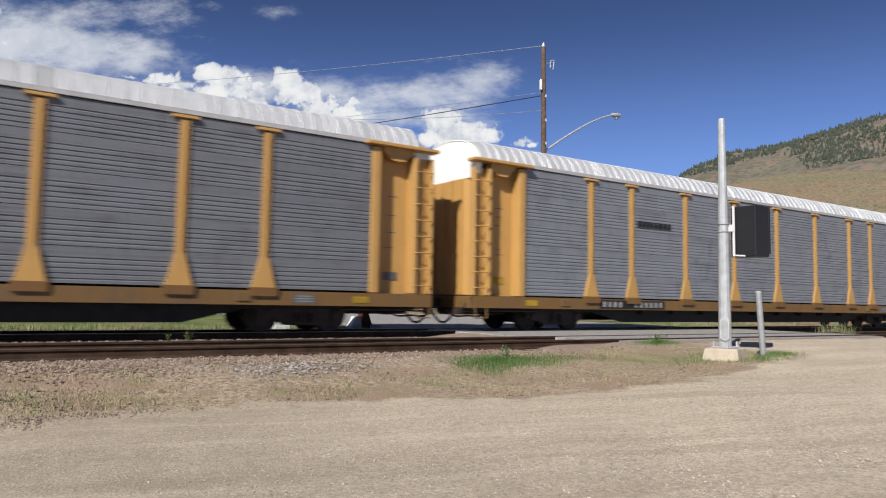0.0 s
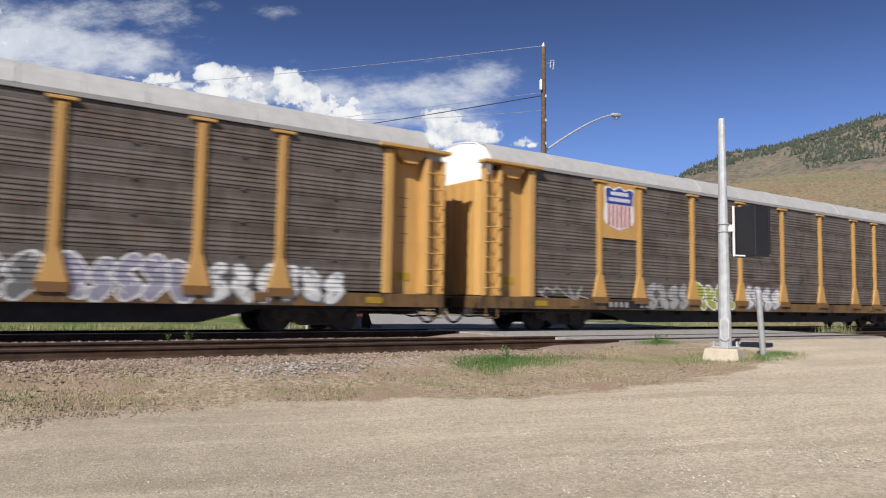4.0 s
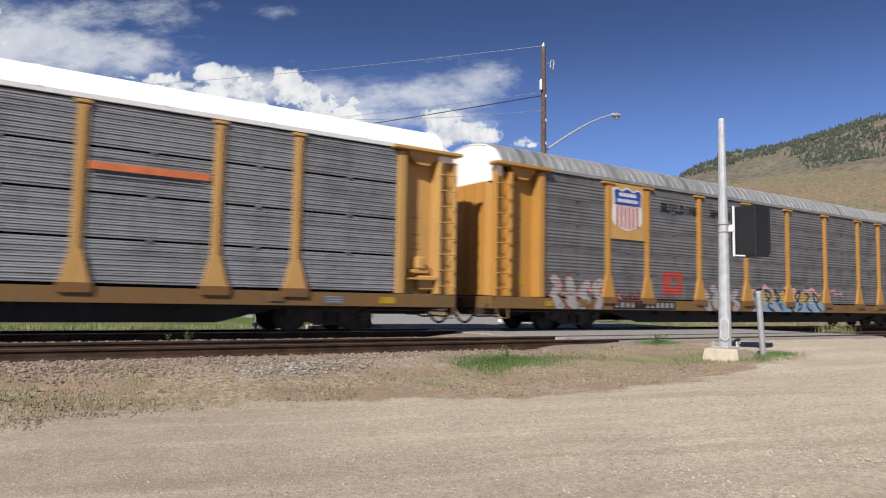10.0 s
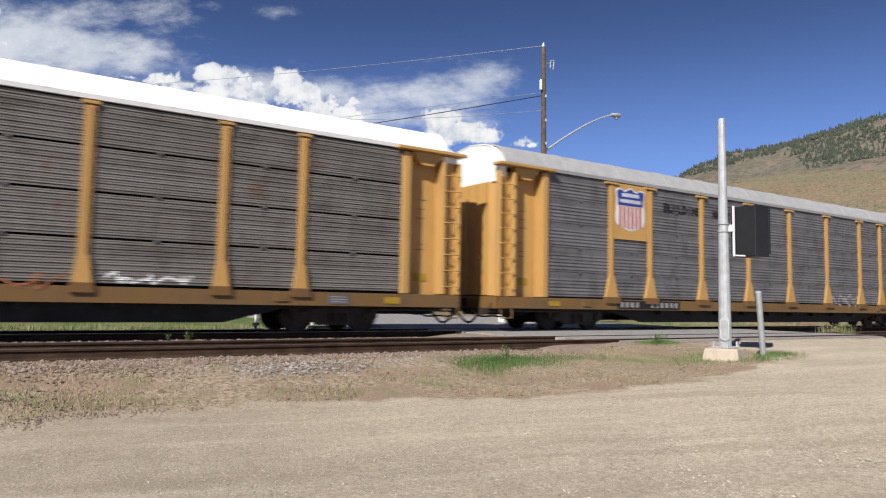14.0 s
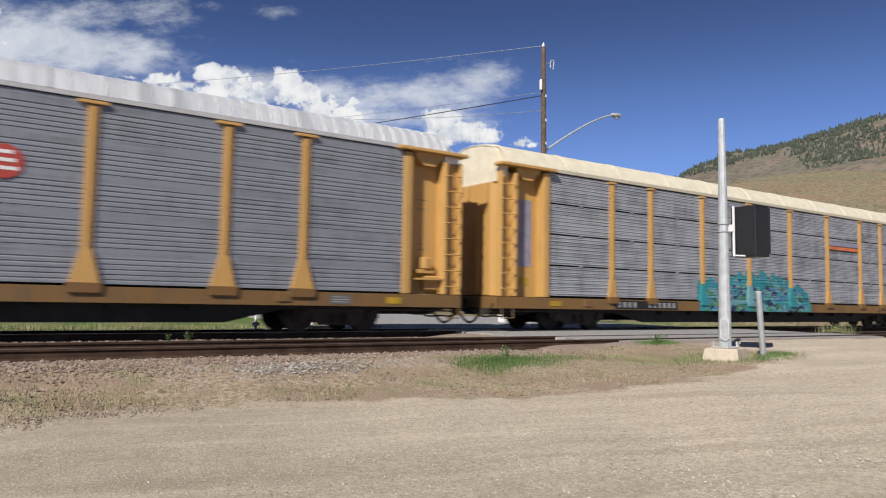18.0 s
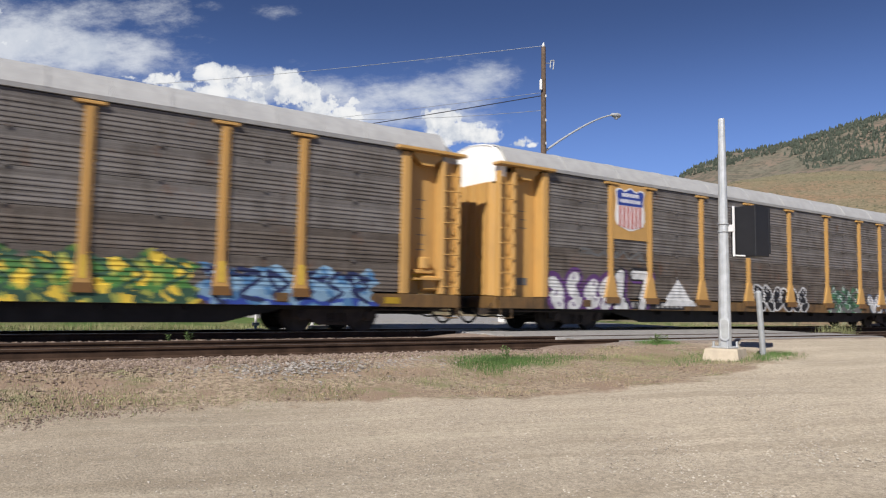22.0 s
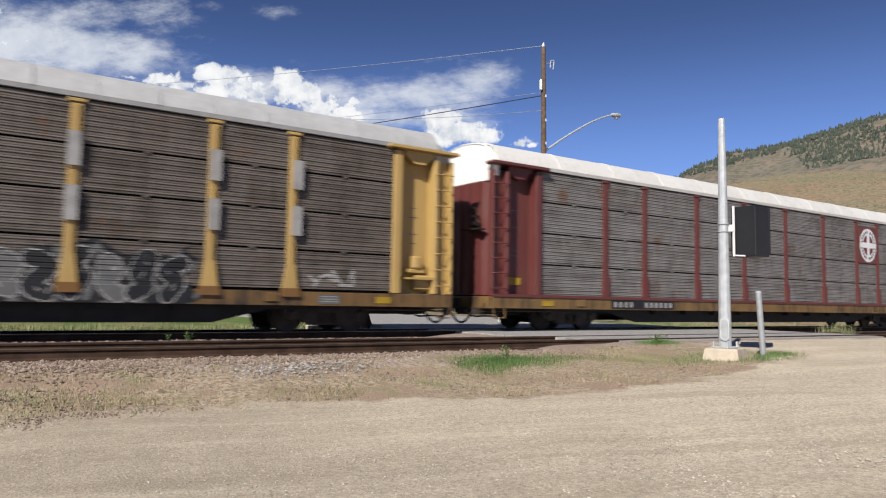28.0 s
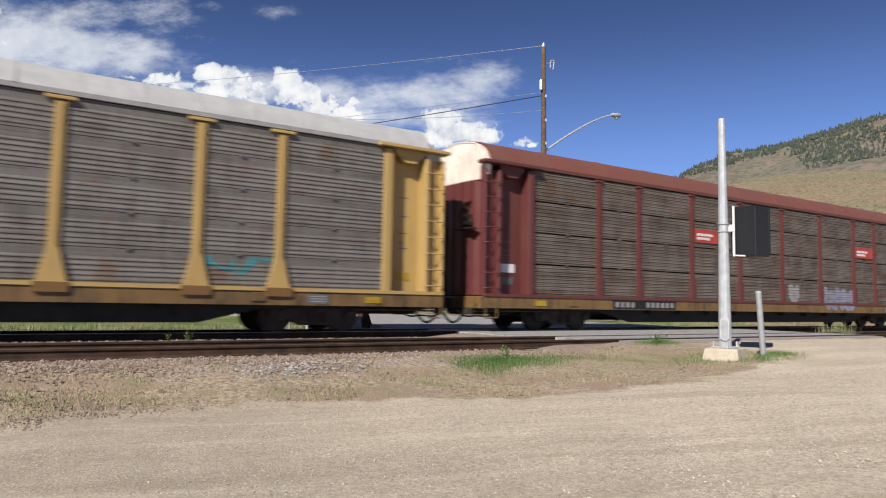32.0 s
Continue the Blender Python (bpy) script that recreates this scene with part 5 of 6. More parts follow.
def make_ground_material():
    m, g = material("ground_mixed")
    v = g.node("ShaderNodeNewGeometry").outputs["Position"]
    sep = g.node("ShaderNodeSeparateXYZ", {0: v})
    x, y = sep.outputs[0], sep.outputs[1]
    big = g.noise(v, 0.35, 5.0)
    mid = g.noise(v, 1.7, 6.0, 0.6)
    fine = g.noise(v, 22.0, 5.0, 0.65)
    grit = g.node("ShaderNodeTexVoronoi", {"Vector": v, "Scale": 42.0}, feature="F1")
    # dry dirt with fine gravel, wheel tracks running along the lot
    track = g.noise(stretched(g, g.node("ShaderNodeMapping", {"Vector": v, "Rotation": (0, 0, radians(12))}).outputs[0], 0.35, 1.3, 1), 0.8, 6.0, 0.62)
    dirt = g.mix(g.ramp(track, 0.3, 0.7), (0.44, 0.375, 0.285), (0.575, 0.495, 0.385))
    dirt = g.mix(g.ramp(g.math("ADD", x, g.math("MULTIPLY", big, 5.0)), 10.5, 3.0, 0.0, 0.8), dirt, (0.285, 0.24, 0.182))
    dirt = g.mix(g.ramp(mid, 0.35, 0.7, 0.0, 0.45), dirt, (0.46, 0.395, 0.31))
    dirt = g.mix(g.ramp(fine, 0.42, 0.68, 0.0, 0.6), dirt, (0.22, 0.19, 0.15))
    speck = g.noise(v, 75.0, 3.0, 0.7)
    dirt = g.mix(g.ramp(speck, 0.54, 0.68, 0.0, 0.7), dirt, (0.15, 0.13, 0.105))
    dirt = g.mix(g.ramp(speck, 0.42, 0.30, 0.0, 0.4), dirt, (0.60, 0.54, 0.44))
    rut = g.noise(stretched(g, g.node("ShaderNodeMapping", {"Vector": v, "Rotation": (0, 0, radians(22))}).outputs[0], 0.12, 1.6, 1), 1.0, 7.0, 0.68)
    dirt = g.mix(g.ramp(rut, 0.52, 0.62, 0.0, 0.4), dirt, (0.27, 0.225, 0.165))
    dirt = g.mix(g.ramp(rut, 0.47, 0.36, 0.0, 0.34), dirt, (0.55, 0.485, 0.375))
    # every pebble pressed into the dirt has its own tone
    for scale, low, high in ((58.0, 0.89, 1.09), (24.0, 0.94, 1.05)):
        cell = g.node("ShaderNodeTexVoronoi", {"Vector": v, "Scale": scale}, feature="F1").outputs["Color"]
        tone = g.ramp(g.node("ShaderNodeSeparateColor", {0: cell}).outputs[0], 0.0, 1.0, low, high)
        dirt = g.mix(1.0, dirt, g.node("ShaderNodeCombineColor", {0: tone, 1: tone, 2: tone}).outputs[0], "MULTIPLY")
    pebble = g.ramp(grit.outputs["Distance"], 0.12, 0.25, 0.55, 0.0)
    dirt = g.mix(g.math("MULTIPLY", pebble, g.ramp(g.noise(v, 9.0), 0.52, 0.62)), dirt, (0.48, 0.45, 0.40))
    # shoulder: reddish earth, straw and gravel
    straw = g.mix(g.ramp(g.noise(v, 14.0, 7.0, 0.75), 0.36, 0.62), (0.155, 0.118, 0.085), (0.40, 0.32, 0.235))
    straw = g.mix(g.ramp(g.noise(v, 0.9, 5.0), 0.45, 0.6), straw, (0.26, 0.19, 0.14))
    straw = g.mix(g.ramp(g.noise(v, 1.4, 5.0, 0.7), 0.52, 0.66, 0.0, 0.7), straw, (0.17, 0.19, 0.085))
    wobble = g.math("ADD", y, g.math("MULTIPLY", g.math("SUBTRACT", mid, 0.5), 2.2))
    # the edge of the lot bends towards the viewer as it nears the crossing
    edge = wobble
    for start, length, slope in LOT_EDGE:
        run = g.math("MINIMUM", g.math("MAXIMUM", g.math("SUBTRACT", x, start), 0.0), length)
        edge = g.math("ADD", edge, g.math("MULTIPLY", run, slope))
    shoulder = g.ramp(edge, 8.95, 9.4)
    open_end = g.ramp(g.math("ADD", x, g.math("MULTIPLY", g.math("SUBTRACT", mid, 0.5), 2.0)), 13.2, 15.0, 1.0, 0.0)
    shoulder = g.math("MULTIPLY", shoulder, open_end)
    col = g.mix(shoulder, dirt, straw)
    stone = g.node("ShaderNodeTexVoronoi", {"Vector": v, "Scale": 17.0}, feature="F1")
    ballast = g.mix(stone.outputs["Color"], (0.155, 0.118, 0.098), (0.35, 0.30, 0.26))
    ballast = g.mix(g.ramp(big, 0.4, 0.62, 0.0, 0.6), ballast, (0.23, 0.165, 0.125))
    bed = g.math("MULTIPLY", g.ramp(wobble, 10.7, 11.3), g.ramp(y, 20.4, 20.9, 1.0, 0.0))
    col = g.mix(bed, col, ballast)
    # field behind the railway: green verge, then dry pasture
    field = g.mix(g.ramp(g.noise(v, 0.5, 5.0), 0.4, 0.62), (0.085, 0.135, 0.035), (0.20, 0.19, 0.085))
    field = g.mix(g.ramp(fine, 0.3, 0.75, 0.0, 0.6), field, (0.06, 0.095, 0.025))
    col = g.mix(g.ramp(wobble, 20.3, 21.3), col, field)
    h = g.math("ADD", g.math("MULTIPLY", fine, 0.6), g.math("MULTIPLY", grit.outputs["Distance"], -0.5))
    finish(g, col, 0.95, 0.0, h, 0.016, 0.6, spec=0.15)
    return m


GROUND = make_ground_material()


def build_ground():
    def axis(lo, hi, flo, fhi, fine, k=1.22):
        a = list(np.arange(flo, fhi + 1e-6, fine))
        d, p = fine, fhi
        while p < hi:
            d *= k
            p += d
            a.append(min(p, hi))
        d, p = fine, flo
        while p > lo:
            d *= k
            p -= d
            a.insert(0, max(p, lo))
        return np.array(a)

    xs, ys = axis(-3000, 3000, -4, 20, 0.20), axis(-3000, 3000, 0, 21.5, 0.20)
    X, Y = np.meshgrid(xs, ys)
    Z = ground_height(X, Y)
    near = (np.abs(X) < 60) & (Y < 11.6) & (Y > -20)
    rough = np.array([noise.noise((x * 0.9, y * 0.9, 0)) * 0.025 + noise.noise((x * 3.1, y * 3.1, 5)) * 0.012 for x, y in zip(X.ravel(), Y.ravel())]).reshape(X.shape)
    Z = Z + np.where(near, rough, 0)
    nx = len(xs)
    verts = np.column_stack([X.ravel(), Y.ravel(), Z.ravel()]).tolist()
    faces = [(r * nx + c, r * nx + c + 1, (r + 1) * nx + c + 1, (r + 1) * nx + c) for r in range(len(ys) - 1) for c in range(nx - 1)]
    me = bpy.data.meshes.new("ground")
    me.from_pydata(verts, [], faces)
    me.polygons.foreach_set("use_smooth", [True] * len(me.polygons))
    me.materials.append(GROUND)
    tagged(new("ground", me), "dusty gravel lot with a dry weedy railway shoulder", "ground", kind="structure")


build_ground()

# ---- hills ----
RIDGE_NEAR = ((-60, 5), (-20, 8), (6, 8.9), (16, 9.0), (30, 8.6), (45, 8.0), (50.5, 8.4), (52.9, 8.9), (55.2, 9.35), (58.2, 9.65), (62, 9.75), (65, 9.45), (72, 8.8), (90, 8), (130, 5))
RIDGE_FAR = ((30, 3), (45, 7.6), (49.6, 9.2), (51.3, 9.85), (52.3, 10.4), (54.1, 11.1), (54.9, 11.4), (56.7, 11.6), (58.2, 11.8), (61.1, 12.4), (63.3, 13.0), (65.2, 13.3), (75, 14), (90, 11), (110, 5))


def hill_z(az, r, ridge, r0, r1, base, bump):
    a, e = zip(*ridge)
    top = math.tan(radians(float(np.interp(az, a, e)))) * r1 + EYE.z
    t = min(1.0, max(0.0, (r - r0) / (r1 - r0)))
    x, y = r * math.sin(radians(az)), r * math.cos(radians(az))
    n = noise.noise((x / 90, y / 90, 3)) + 0.5 * noise.noise((x / 35, y / 35, 7)) + 0.25 * noise.noise((x / 14, y / 14, 9))
    z = base + (top - base) * (0.55 * t ** 1.4 + 0.45 * t * t * (3 - 2 * t)) + bump * n * t * (1.15 - t)
    if r > r1:
        z -= (r - r1) * 0.25
    return z


def hill_material(name, soil, brush, green, dark, spot):
    m, g = material(name)
    v = g.node("ShaderNodeNewGeometry").outputs["Position"]
    a = g.noise(v, 0.012, 6.0, 0.6)
    b = g.noise(v, 0.06, 6.0, 0.65)
    c = g.noise(v, spot, 4.0, 0.6)
    col = g.mix(g.ramp(a, 0.4, 0.6), soil, green)
    col = g.mix(g.ramp(b, 0.42, 0.6, 0.0, 0.8), col, brush)
    col = g.mix(g.ramp(c, 0.46, 0.58, 0.0, 0.85), col, dark)
    finish(g, col, 0.95, 0.0, c, 0.6, 0.6, spec=0.1)
    return m


HILL_NEAR = hill_material("sagebrush_slope", (0.261, 0.179, 0.116), (0.233, 0.195, 0.128), (0.204, 0.186, 0.114), (0.133, 0.119, 0.074), 0.6)
HILL_FAR = hill_material("forest_slope", (0.195, 0.142, 0.112), (0.157, 0.141, 0.112), (0.142, 0.136, 0.103), (0.095, 0.090, 0.068), 0.12)


def build_hill(name, label, ridge, a0, a1, r0, r1, base, bump, mat, na, nr):
    verts, faces = [], []
    for i in range(na + 1):
        az = a0 + (a1 - a0) * i / na
        for j in range(nr + 1):
            r = r0 + (r1 * 1.25 - r0) * (j / nr) ** 1.3
            verts.append((r * math.sin(radians(az)), r * math.cos(radians(az)), hill_z(az, r, ridge, r0, r1, base, bump)))
    k = nr + 1
    for i in range(na):
        for j in range(nr):
            faces.append((i * k + j, (i + 1) * k + j, (i + 1) * k + j + 1, i * k + j + 1))
    me = bpy.data.meshes.new(name)
    me.from_pydata(verts, [], faces)
    me.polygons.foreach_set("use_smooth", [True] * len(me.polygons))
    me.materials.append(mat)
    tagged(new(name, me), label, "hill", kind="structure")


build_hill("hillside", "sagebrush hillside with bare brown soil", RIDGE_NEAR, -60, 130, 45, 420, -0.4, 9.0, HILL_NEAR, 260, 60)
build_hill("mountain", "high ridge with scattered dark conifers", RIDGE_FAR, 30, 110, 430, 1150, 5, 30.0, HILL_FAR, 180, 60)

# ---- railway ----
RAIL = plain("rail_steel", (0.05, 0.030, 0.02), 0.85, 0.0, vary=0.4, spec=0.15)
RAIL_TOP = plain("rail_head", (0.30, 0.28, 0.26), 0.35, 0.8, vary=0.2)
RAIL_TOP_DULL = plain("rail_head_dull", (0.16, 0.12, 0.10), 0.5, 0.6, vary=0.3)
TIE = plain("creosote_timber", (0.045, 0.034, 0.026), 0.9, vary=0.4)
ASPHALT = plain("asphalt", (0.27, 0.262, 0.255), 0.9, vary=0.22, scale=6.0, spec=0.2)
CONCRETE = plain("concrete", (0.429, 0.367, 0.281), 0.85, vary=0.12, scale=5.0)
GALV = plain("galvanised", (0.437, 0.452, 0.460), 0.42, 0.3, vary=0.14, scale=7.0)
WOOD = plain("weathered_pole", (0.105, 0.072, 0.051), 0.9, vary=0.35, scale=6.0)
SIGN_BLACK = plain("black_powder_coat", (0.012, 0.012, 0.014), 0.5, vary=0.2)
STONE = plain("crushed_stone", (0.31, 0.29, 0.27), 0.9, vary=0.3, scale=20.0)


def build_track(name, label, yc, heads, x0, x1, tie_mat):
    track = tagged(new(name), label, "railway track", kind="structure")
    half = [(0.07, -0.18), (0.07, -0.165), (0.012, -0.14), (0.010, -0.05), (0.035, -0.038), (0.036, -0.006)]
    prof = half + [(-a, b) for a, b in reversed(half)]
    for y in (yc - 0.754, yc + 0.754):
        rail = part("rail", Shape().prism([(y + a, b) for a, b in prof], "x", x0, x1).mesh("rail"), RAIL, track)
        part("rail_head", Shape().box(x0, x1, y - 0.034, y + 0.034, -0.006, 0.0).mesh("rail_head"), heads, rail)
    ties = Shape().box(-0.11, 0.11, -1.28, 1.28, -0.36, -0.183, 0.01).mesh("tie")
    plate = Shape().box(-0.09, 0.09, -0.17, 0.17, -0.187, -0.172).mesh("tie_plate")
    n = int((x1 - x0) / 0.52)
    for i in range(n):
        x = x0 + 0.3 + i * 0.52
        if 11.2 < x < 24.0 or x < -6 or x > 40:
            continue
        t = part("tie", ties, tie_mat, track, at=(x, yc + random.uniform(-0.03, 0.03), 0))
        part("tie_plate", plate, RAIL, t, at=(0, -0.754, 0))
    return track


build_track("siding_track", "rusty siding rails on weathered ties", 12.87, RAIL_TOP_DULL, -40, 70, TIE)
main_track = build_track("main_track", "main line rails polished on top, dark ties", 0.0, RAIL_TOP, -60, 120, TIE)
main_track.location, main_track.rotation_euler = (0, LINE_Y, 0), (0, 0, LINE_TURN)


def build_road():
    road = tagged(new("road"), "grey asphalt road over the level crossing", "road", kind="structure")
    x0, x1 = 11.3, 24.4
    line = LINE_Y + 17.4 * LINE_TURN
    a, b, c, d = line - 0.874, line - 0.634, line + 0.634, line + 0.874
    for y0, y1, z, t0, t1 in ((11.55, 12.02, -0.03, 0, 0), (12.24, 13.50, -0.012, 0, 0), (13.74, a, -0.015, 0, 1), (b, c, -0.012, 1, 1), (d, 48.0, -0.03, 1, 0)):
        s = Shape()
        n = 24
        t0, t1 = t0 * 7.0 * LINE_TURN, t1 * 7.0 * LINE_TURN
        edge = [(x0 + (1.6 if y0 < 12 else 0.85 if y0 < 13 else 0) + random.uniform(-0.12, 0.12), y0 + (y1 - y0) * i / n) for i in range(n + 1)]
        edge = [(x, y - t0 + (t0 - t1) * i / n) for i, (x, y) in enumerate(edge)]
        s.prism(edge + [(x1, y1 + t1), (x1, y0 + t0)], "z", -0.4, z)
        part("asphalt_slab", s.mesh("asphalt_slab"), ASPHALT, road)


build_road()
# earth heaped against the end of the crossing planks
berm = Shape()
for a, b, r in ((10.9, 13.9, 0.30), (11.3, 14.3, 0.28), (11.2, 15.3, 0.34), (12.0, 12.9, 0.26), (12.7, 11.5, 0.25)):
    rings = []
    for i in range(5):
        k = math.sin(math.pi / 2 * (1 - i / 4)) if i < 4 else 0.05
        rings.append([(a + r * 1.6 * k * math.cos(j * math.pi / 5) * random.uniform(.85, 1.15), b + r * k * math.sin(j * math.pi / 5), -0.22 + 0.2 * i / 4) for j in range(10)])
    berm.loft(rings)
tagged(new("dirt_heap", berm.mesh("dirt_heap", plain("heap_earth", (0.22, 0.18, 0.14), 0.95), True)), "small heaps of grey earth beside the crossing", "dirt", kind="stuff")

# ---- fixtures ----


def build_mast():
    mast = tagged(place_at(new("signal_mast"), (12.1, 8.62, 0)), "galvanised tapered crossing mast with a covered black sign box", "mast")
    mast.rotation_euler = (0, radians(-0.6), 0)
    g = float(ground_height(12.1, 8.62))
    base = Shape().loft([[(sx * w, sy * w, z) for sx, sy in ((-1, -1), (1, -1), (1, 1), (-1, 1))] for w, z in ((0.335, g - 0.25), (0.335, g + 0.02), (0.30, g + 0.19), (0.285, g + 0.21))])
    part("footing", base.mesh("footing"), CONCRETE, mast, "cast concrete footing", rz=radians(20))
    z0 = g + 0.21
    rings = []
    for r, z in ((0.122, z0), (0.122, z0 + 0.03), (0.118, z0 + 0.5), (0.064, 4.5), (0.06, 4.53)):
        rings.append([(r * math.cos(j * math.pi / 6), r * math.sin(j * math.pi / 6), z) for j in range(12)])
    part("pole", Shape().loft(rings).mesh("pole"), GALV, mast, "faceted tapered galvanised pole")
    part("flange", Shape().box(-0.18, 0.18, -0.18, 0.18, z0, z0 + 0.035, 0.008).mesh("flange"), GALV, mast)
    bolt = Shape().tube([(0, 0, 0), (0, 0, 0.13)], 0.022, 6).mesh("bolt")
    for sx in (-1, 1):
        for sy in (-1, 1):
            part("bolt", bolt, GALV, mast, at=(sx * 0.15, sy * 0.15, z0))
    hatch = Shape()
    ringpts = [(0.085 * math.cos(a * math.pi / 8), 0.27 + (0.14 if math.sin(a * math.pi / 8) >= 0 else -0.14) + 0.085 * math.sin(a * math.pi / 8)) for a in range(16)]
    hatch.prism(ringpts, "y", -0.145, -0.10)
    cover = part("hand_hole", hatch.mesh("hand_hole"), GALV, mast, "oval hand-hole cover", at=(0, 0, z0 + 0.1), rz=radians(-57))
    part("gasket", Shape().prism([(x * 0.75, 0.27 + (z - 0.27) * 0.82) for x, z in ringpts], "y", -0.151, -0.145).mesh("gasket"), plain("hatch_lid", (0.30, 0.31, 0.31), 0.6), cover)
    # clamp and hinge bracket
    for z in (2.28, 2.43):
        ring = Shape().tube([(0.104 * math.cos(a * math.pi / 8), 0.104 * math.sin(a * math.pi / 8), z) for a in range(17)], 0.010, 5)
        part("clamp", ring.mesh("clamp"), GALV, mast)
    part("bracket", Shape().box(0.08, 0.19, -0.035, 0.035, 2.28, 2.42, 0.01).mesh("bracket"), P_WHITE, mast, rz=radians(-35))
    part("hinge_tube", Shape().tube([(0.165, -0.115, 1.80), (0.165, -0.115, 2.79)], 0.026, 8).tube([(0.165, -0.115, 1.82), (0.19, -0.34, 1.80)], 0.018, 6).mesh("hinge_tube"), P_WHITE, mast, "white hinge tube")
    # black sign cabinet, seen from its corner
    box = part("sign_cabinet", Shape().box(0.0, 0.48, 0.0, 0.515, 0, 0.985, 0.012).mesh("sign_cabinet"), SIGN_BLACK, mast, "black sheet-metal sign box", at=(0.237, -0.535, 1.79), rz=radians(3.2))
    part("visor", Shape().box(0.475, 0.545, 0.0, 0.5, 0.06, 0.975, 0.01).mesh("visor"), SIGN_BLACK, box)
    return mast


build_mast()


BOLLARD_ZINC = plain("bollard_zinc", (0.343, 0.355, 0.359), 0.45, 0.4, vary=0.15, scale=6.0)


def build_bollard():
    g = float(ground_height(12.65, 8.18))
    b = tagged(place_at(new("bollard"), (12.65, 8.18, g)), "leaning galvanised steel pipe bollard", "bollard")
    b.rotation_euler = (radians(-1.6), radians(-3.6), 0)
    part("pipe", Shape().tube([(0, 0, -0.3), (0, 0, 1.205)], 0.057, 16).mesh("pipe", smooth=True), BOLLARD_ZINC, b)
    part("cap", Shape().tube([(0, 0, 1.20), (0, 0, 1.22), (0, 0, 1.235)], (0.062, 0.06, 0.033), 16).mesh("cap", smooth=True), GALV, b)


build_bollard()


def build_utility_pole():
    x, y = 21.7, 25.0
    pole = tagged(place_at(new("utility_pole"), (x, y, -0.27)), "weathered wooden utility pole with a street light arm", "pole")
    pole.rotation_euler = (0, radians(-0.7), 0)
    part("shaft", Shape().tube([(0, 0, -0.5), (0, 0, 6), (0, 0, 13.2)], (0.17, 0.145, 0.105), 14).mesh("shaft", smooth=True), WOOD, pole)
    part("top_insulator", Shape().tube([(0, 0, 13.2), (0, 0, 13.27), (0, 0, 13.33), (0, 0, 13.42)], (0.05, 0.08, 0.05, 0.03), 10).mesh("insulator"), P_WHITE, pole)
    part("fuse_cutout", Shape().tube([(-0.2, -0.05, 11.1), (-0.2, -0.05, 11.55), (-0.2, -0.05, 11.6)], (0.07, 0.07, 0.03), 10).mesh("fuse_cutout"), P_WHITE, pole)
    arm = Shape().tube([(0.1, 0, 12.45), (0.42, 0, 12.5)], 0.018, 5).tube([(0.42, 0, 12.28), (0.46, 0, 12.62)], 0.03, 6).tube([(0.42, 0, 12.62), (0.66, 0, 12.68)], 0.03, 6).tube([(0.66, 0, 12.68), (0.60, 0, 12.22)], 0.028, 6)
    part("cutout_arm", arm.mesh("cutout_arm"), GALV, pole)
    for z in (10.75, 9.6, 8.5):
        part("pole_tag", Shape().box(-0.03, 0.03, -0.19, -0.16, z, z + 0.12).mesh("pole_tag"), P_WHITE, pole)
    pts = [(0.12 + 4.15 * t, -0.3 * t, 8.25 + 2.25 * (1 - (1 - t) ** 1.3)) for t in [i / 14 for i in range(15)]]
    lampx, lampy, lampz = pts[-1]
    part("light_arm", Shape().tube(pts, [0.055 - 0.02 * i / 14 for i in range(15)], 8).mesh("light_arm", smooth=True), GALV, pole, "long curved metal lamp arm")
    head = Shape().loft([[(lampx - 0.1 + 0.62 * s, lampy + w * math.cos(a * math.pi / 6), lampz + 0.02 + h * math.sin(a * math.pi / 6)) for a in range(12)] for s, w, h in ((0, .05, .05), (.2, .13, .09), (.55, .19, .13), (.85, .17, .12), (1.0, .06, .05))])
    lamp = part("lamp_head", head.mesh("lamp_head", smooth=True), GALV, pole)
    part("lens", Shape().tube([(lampx + 0.26, lampy, lampz - 0.07), (lampx + 0.26, lampy, lampz - 0.17)], (0.15, 0.07), 12).mesh("lens", smooth=True), P_WHITE, lamp)


build_utility_pole()


WIRE = plain("wire_aluminium", (0.26, 0.27, 0.29), 0.5, 0.3)


def wire(label, a, b, sag, r):
    a, b = Vector(a), Vector(b)
    pts = [a.lerp(b, i / 24) - Vector((0, 0, sag * 4 * (i / 24) * (1 - i / 24))) for i in range(25)]
    tagged(new("overhead_wire", Shape().tube(pts, r, 5).mesh("overhead_wire", WIRE if r < 0.02 else BLACK)), label, "wire", "wires of the pole line")


wire("thin grey power line on the pole top", (21.55, 25, 13.0), (3.9, 59.2, 16.1), 0.25, 0.014)
wire("black bundled cable below the power line", (21.6, 25, 10.62), (9.2, 57.9, 11.6), 0.2, 0.024)
wire("thin grey guy line below the power line", (21.6, 25, 10.76), (12.1, 58.4, 13.7), 0.1, 0.012)


FAR_POLE = (6.4, 37.9)


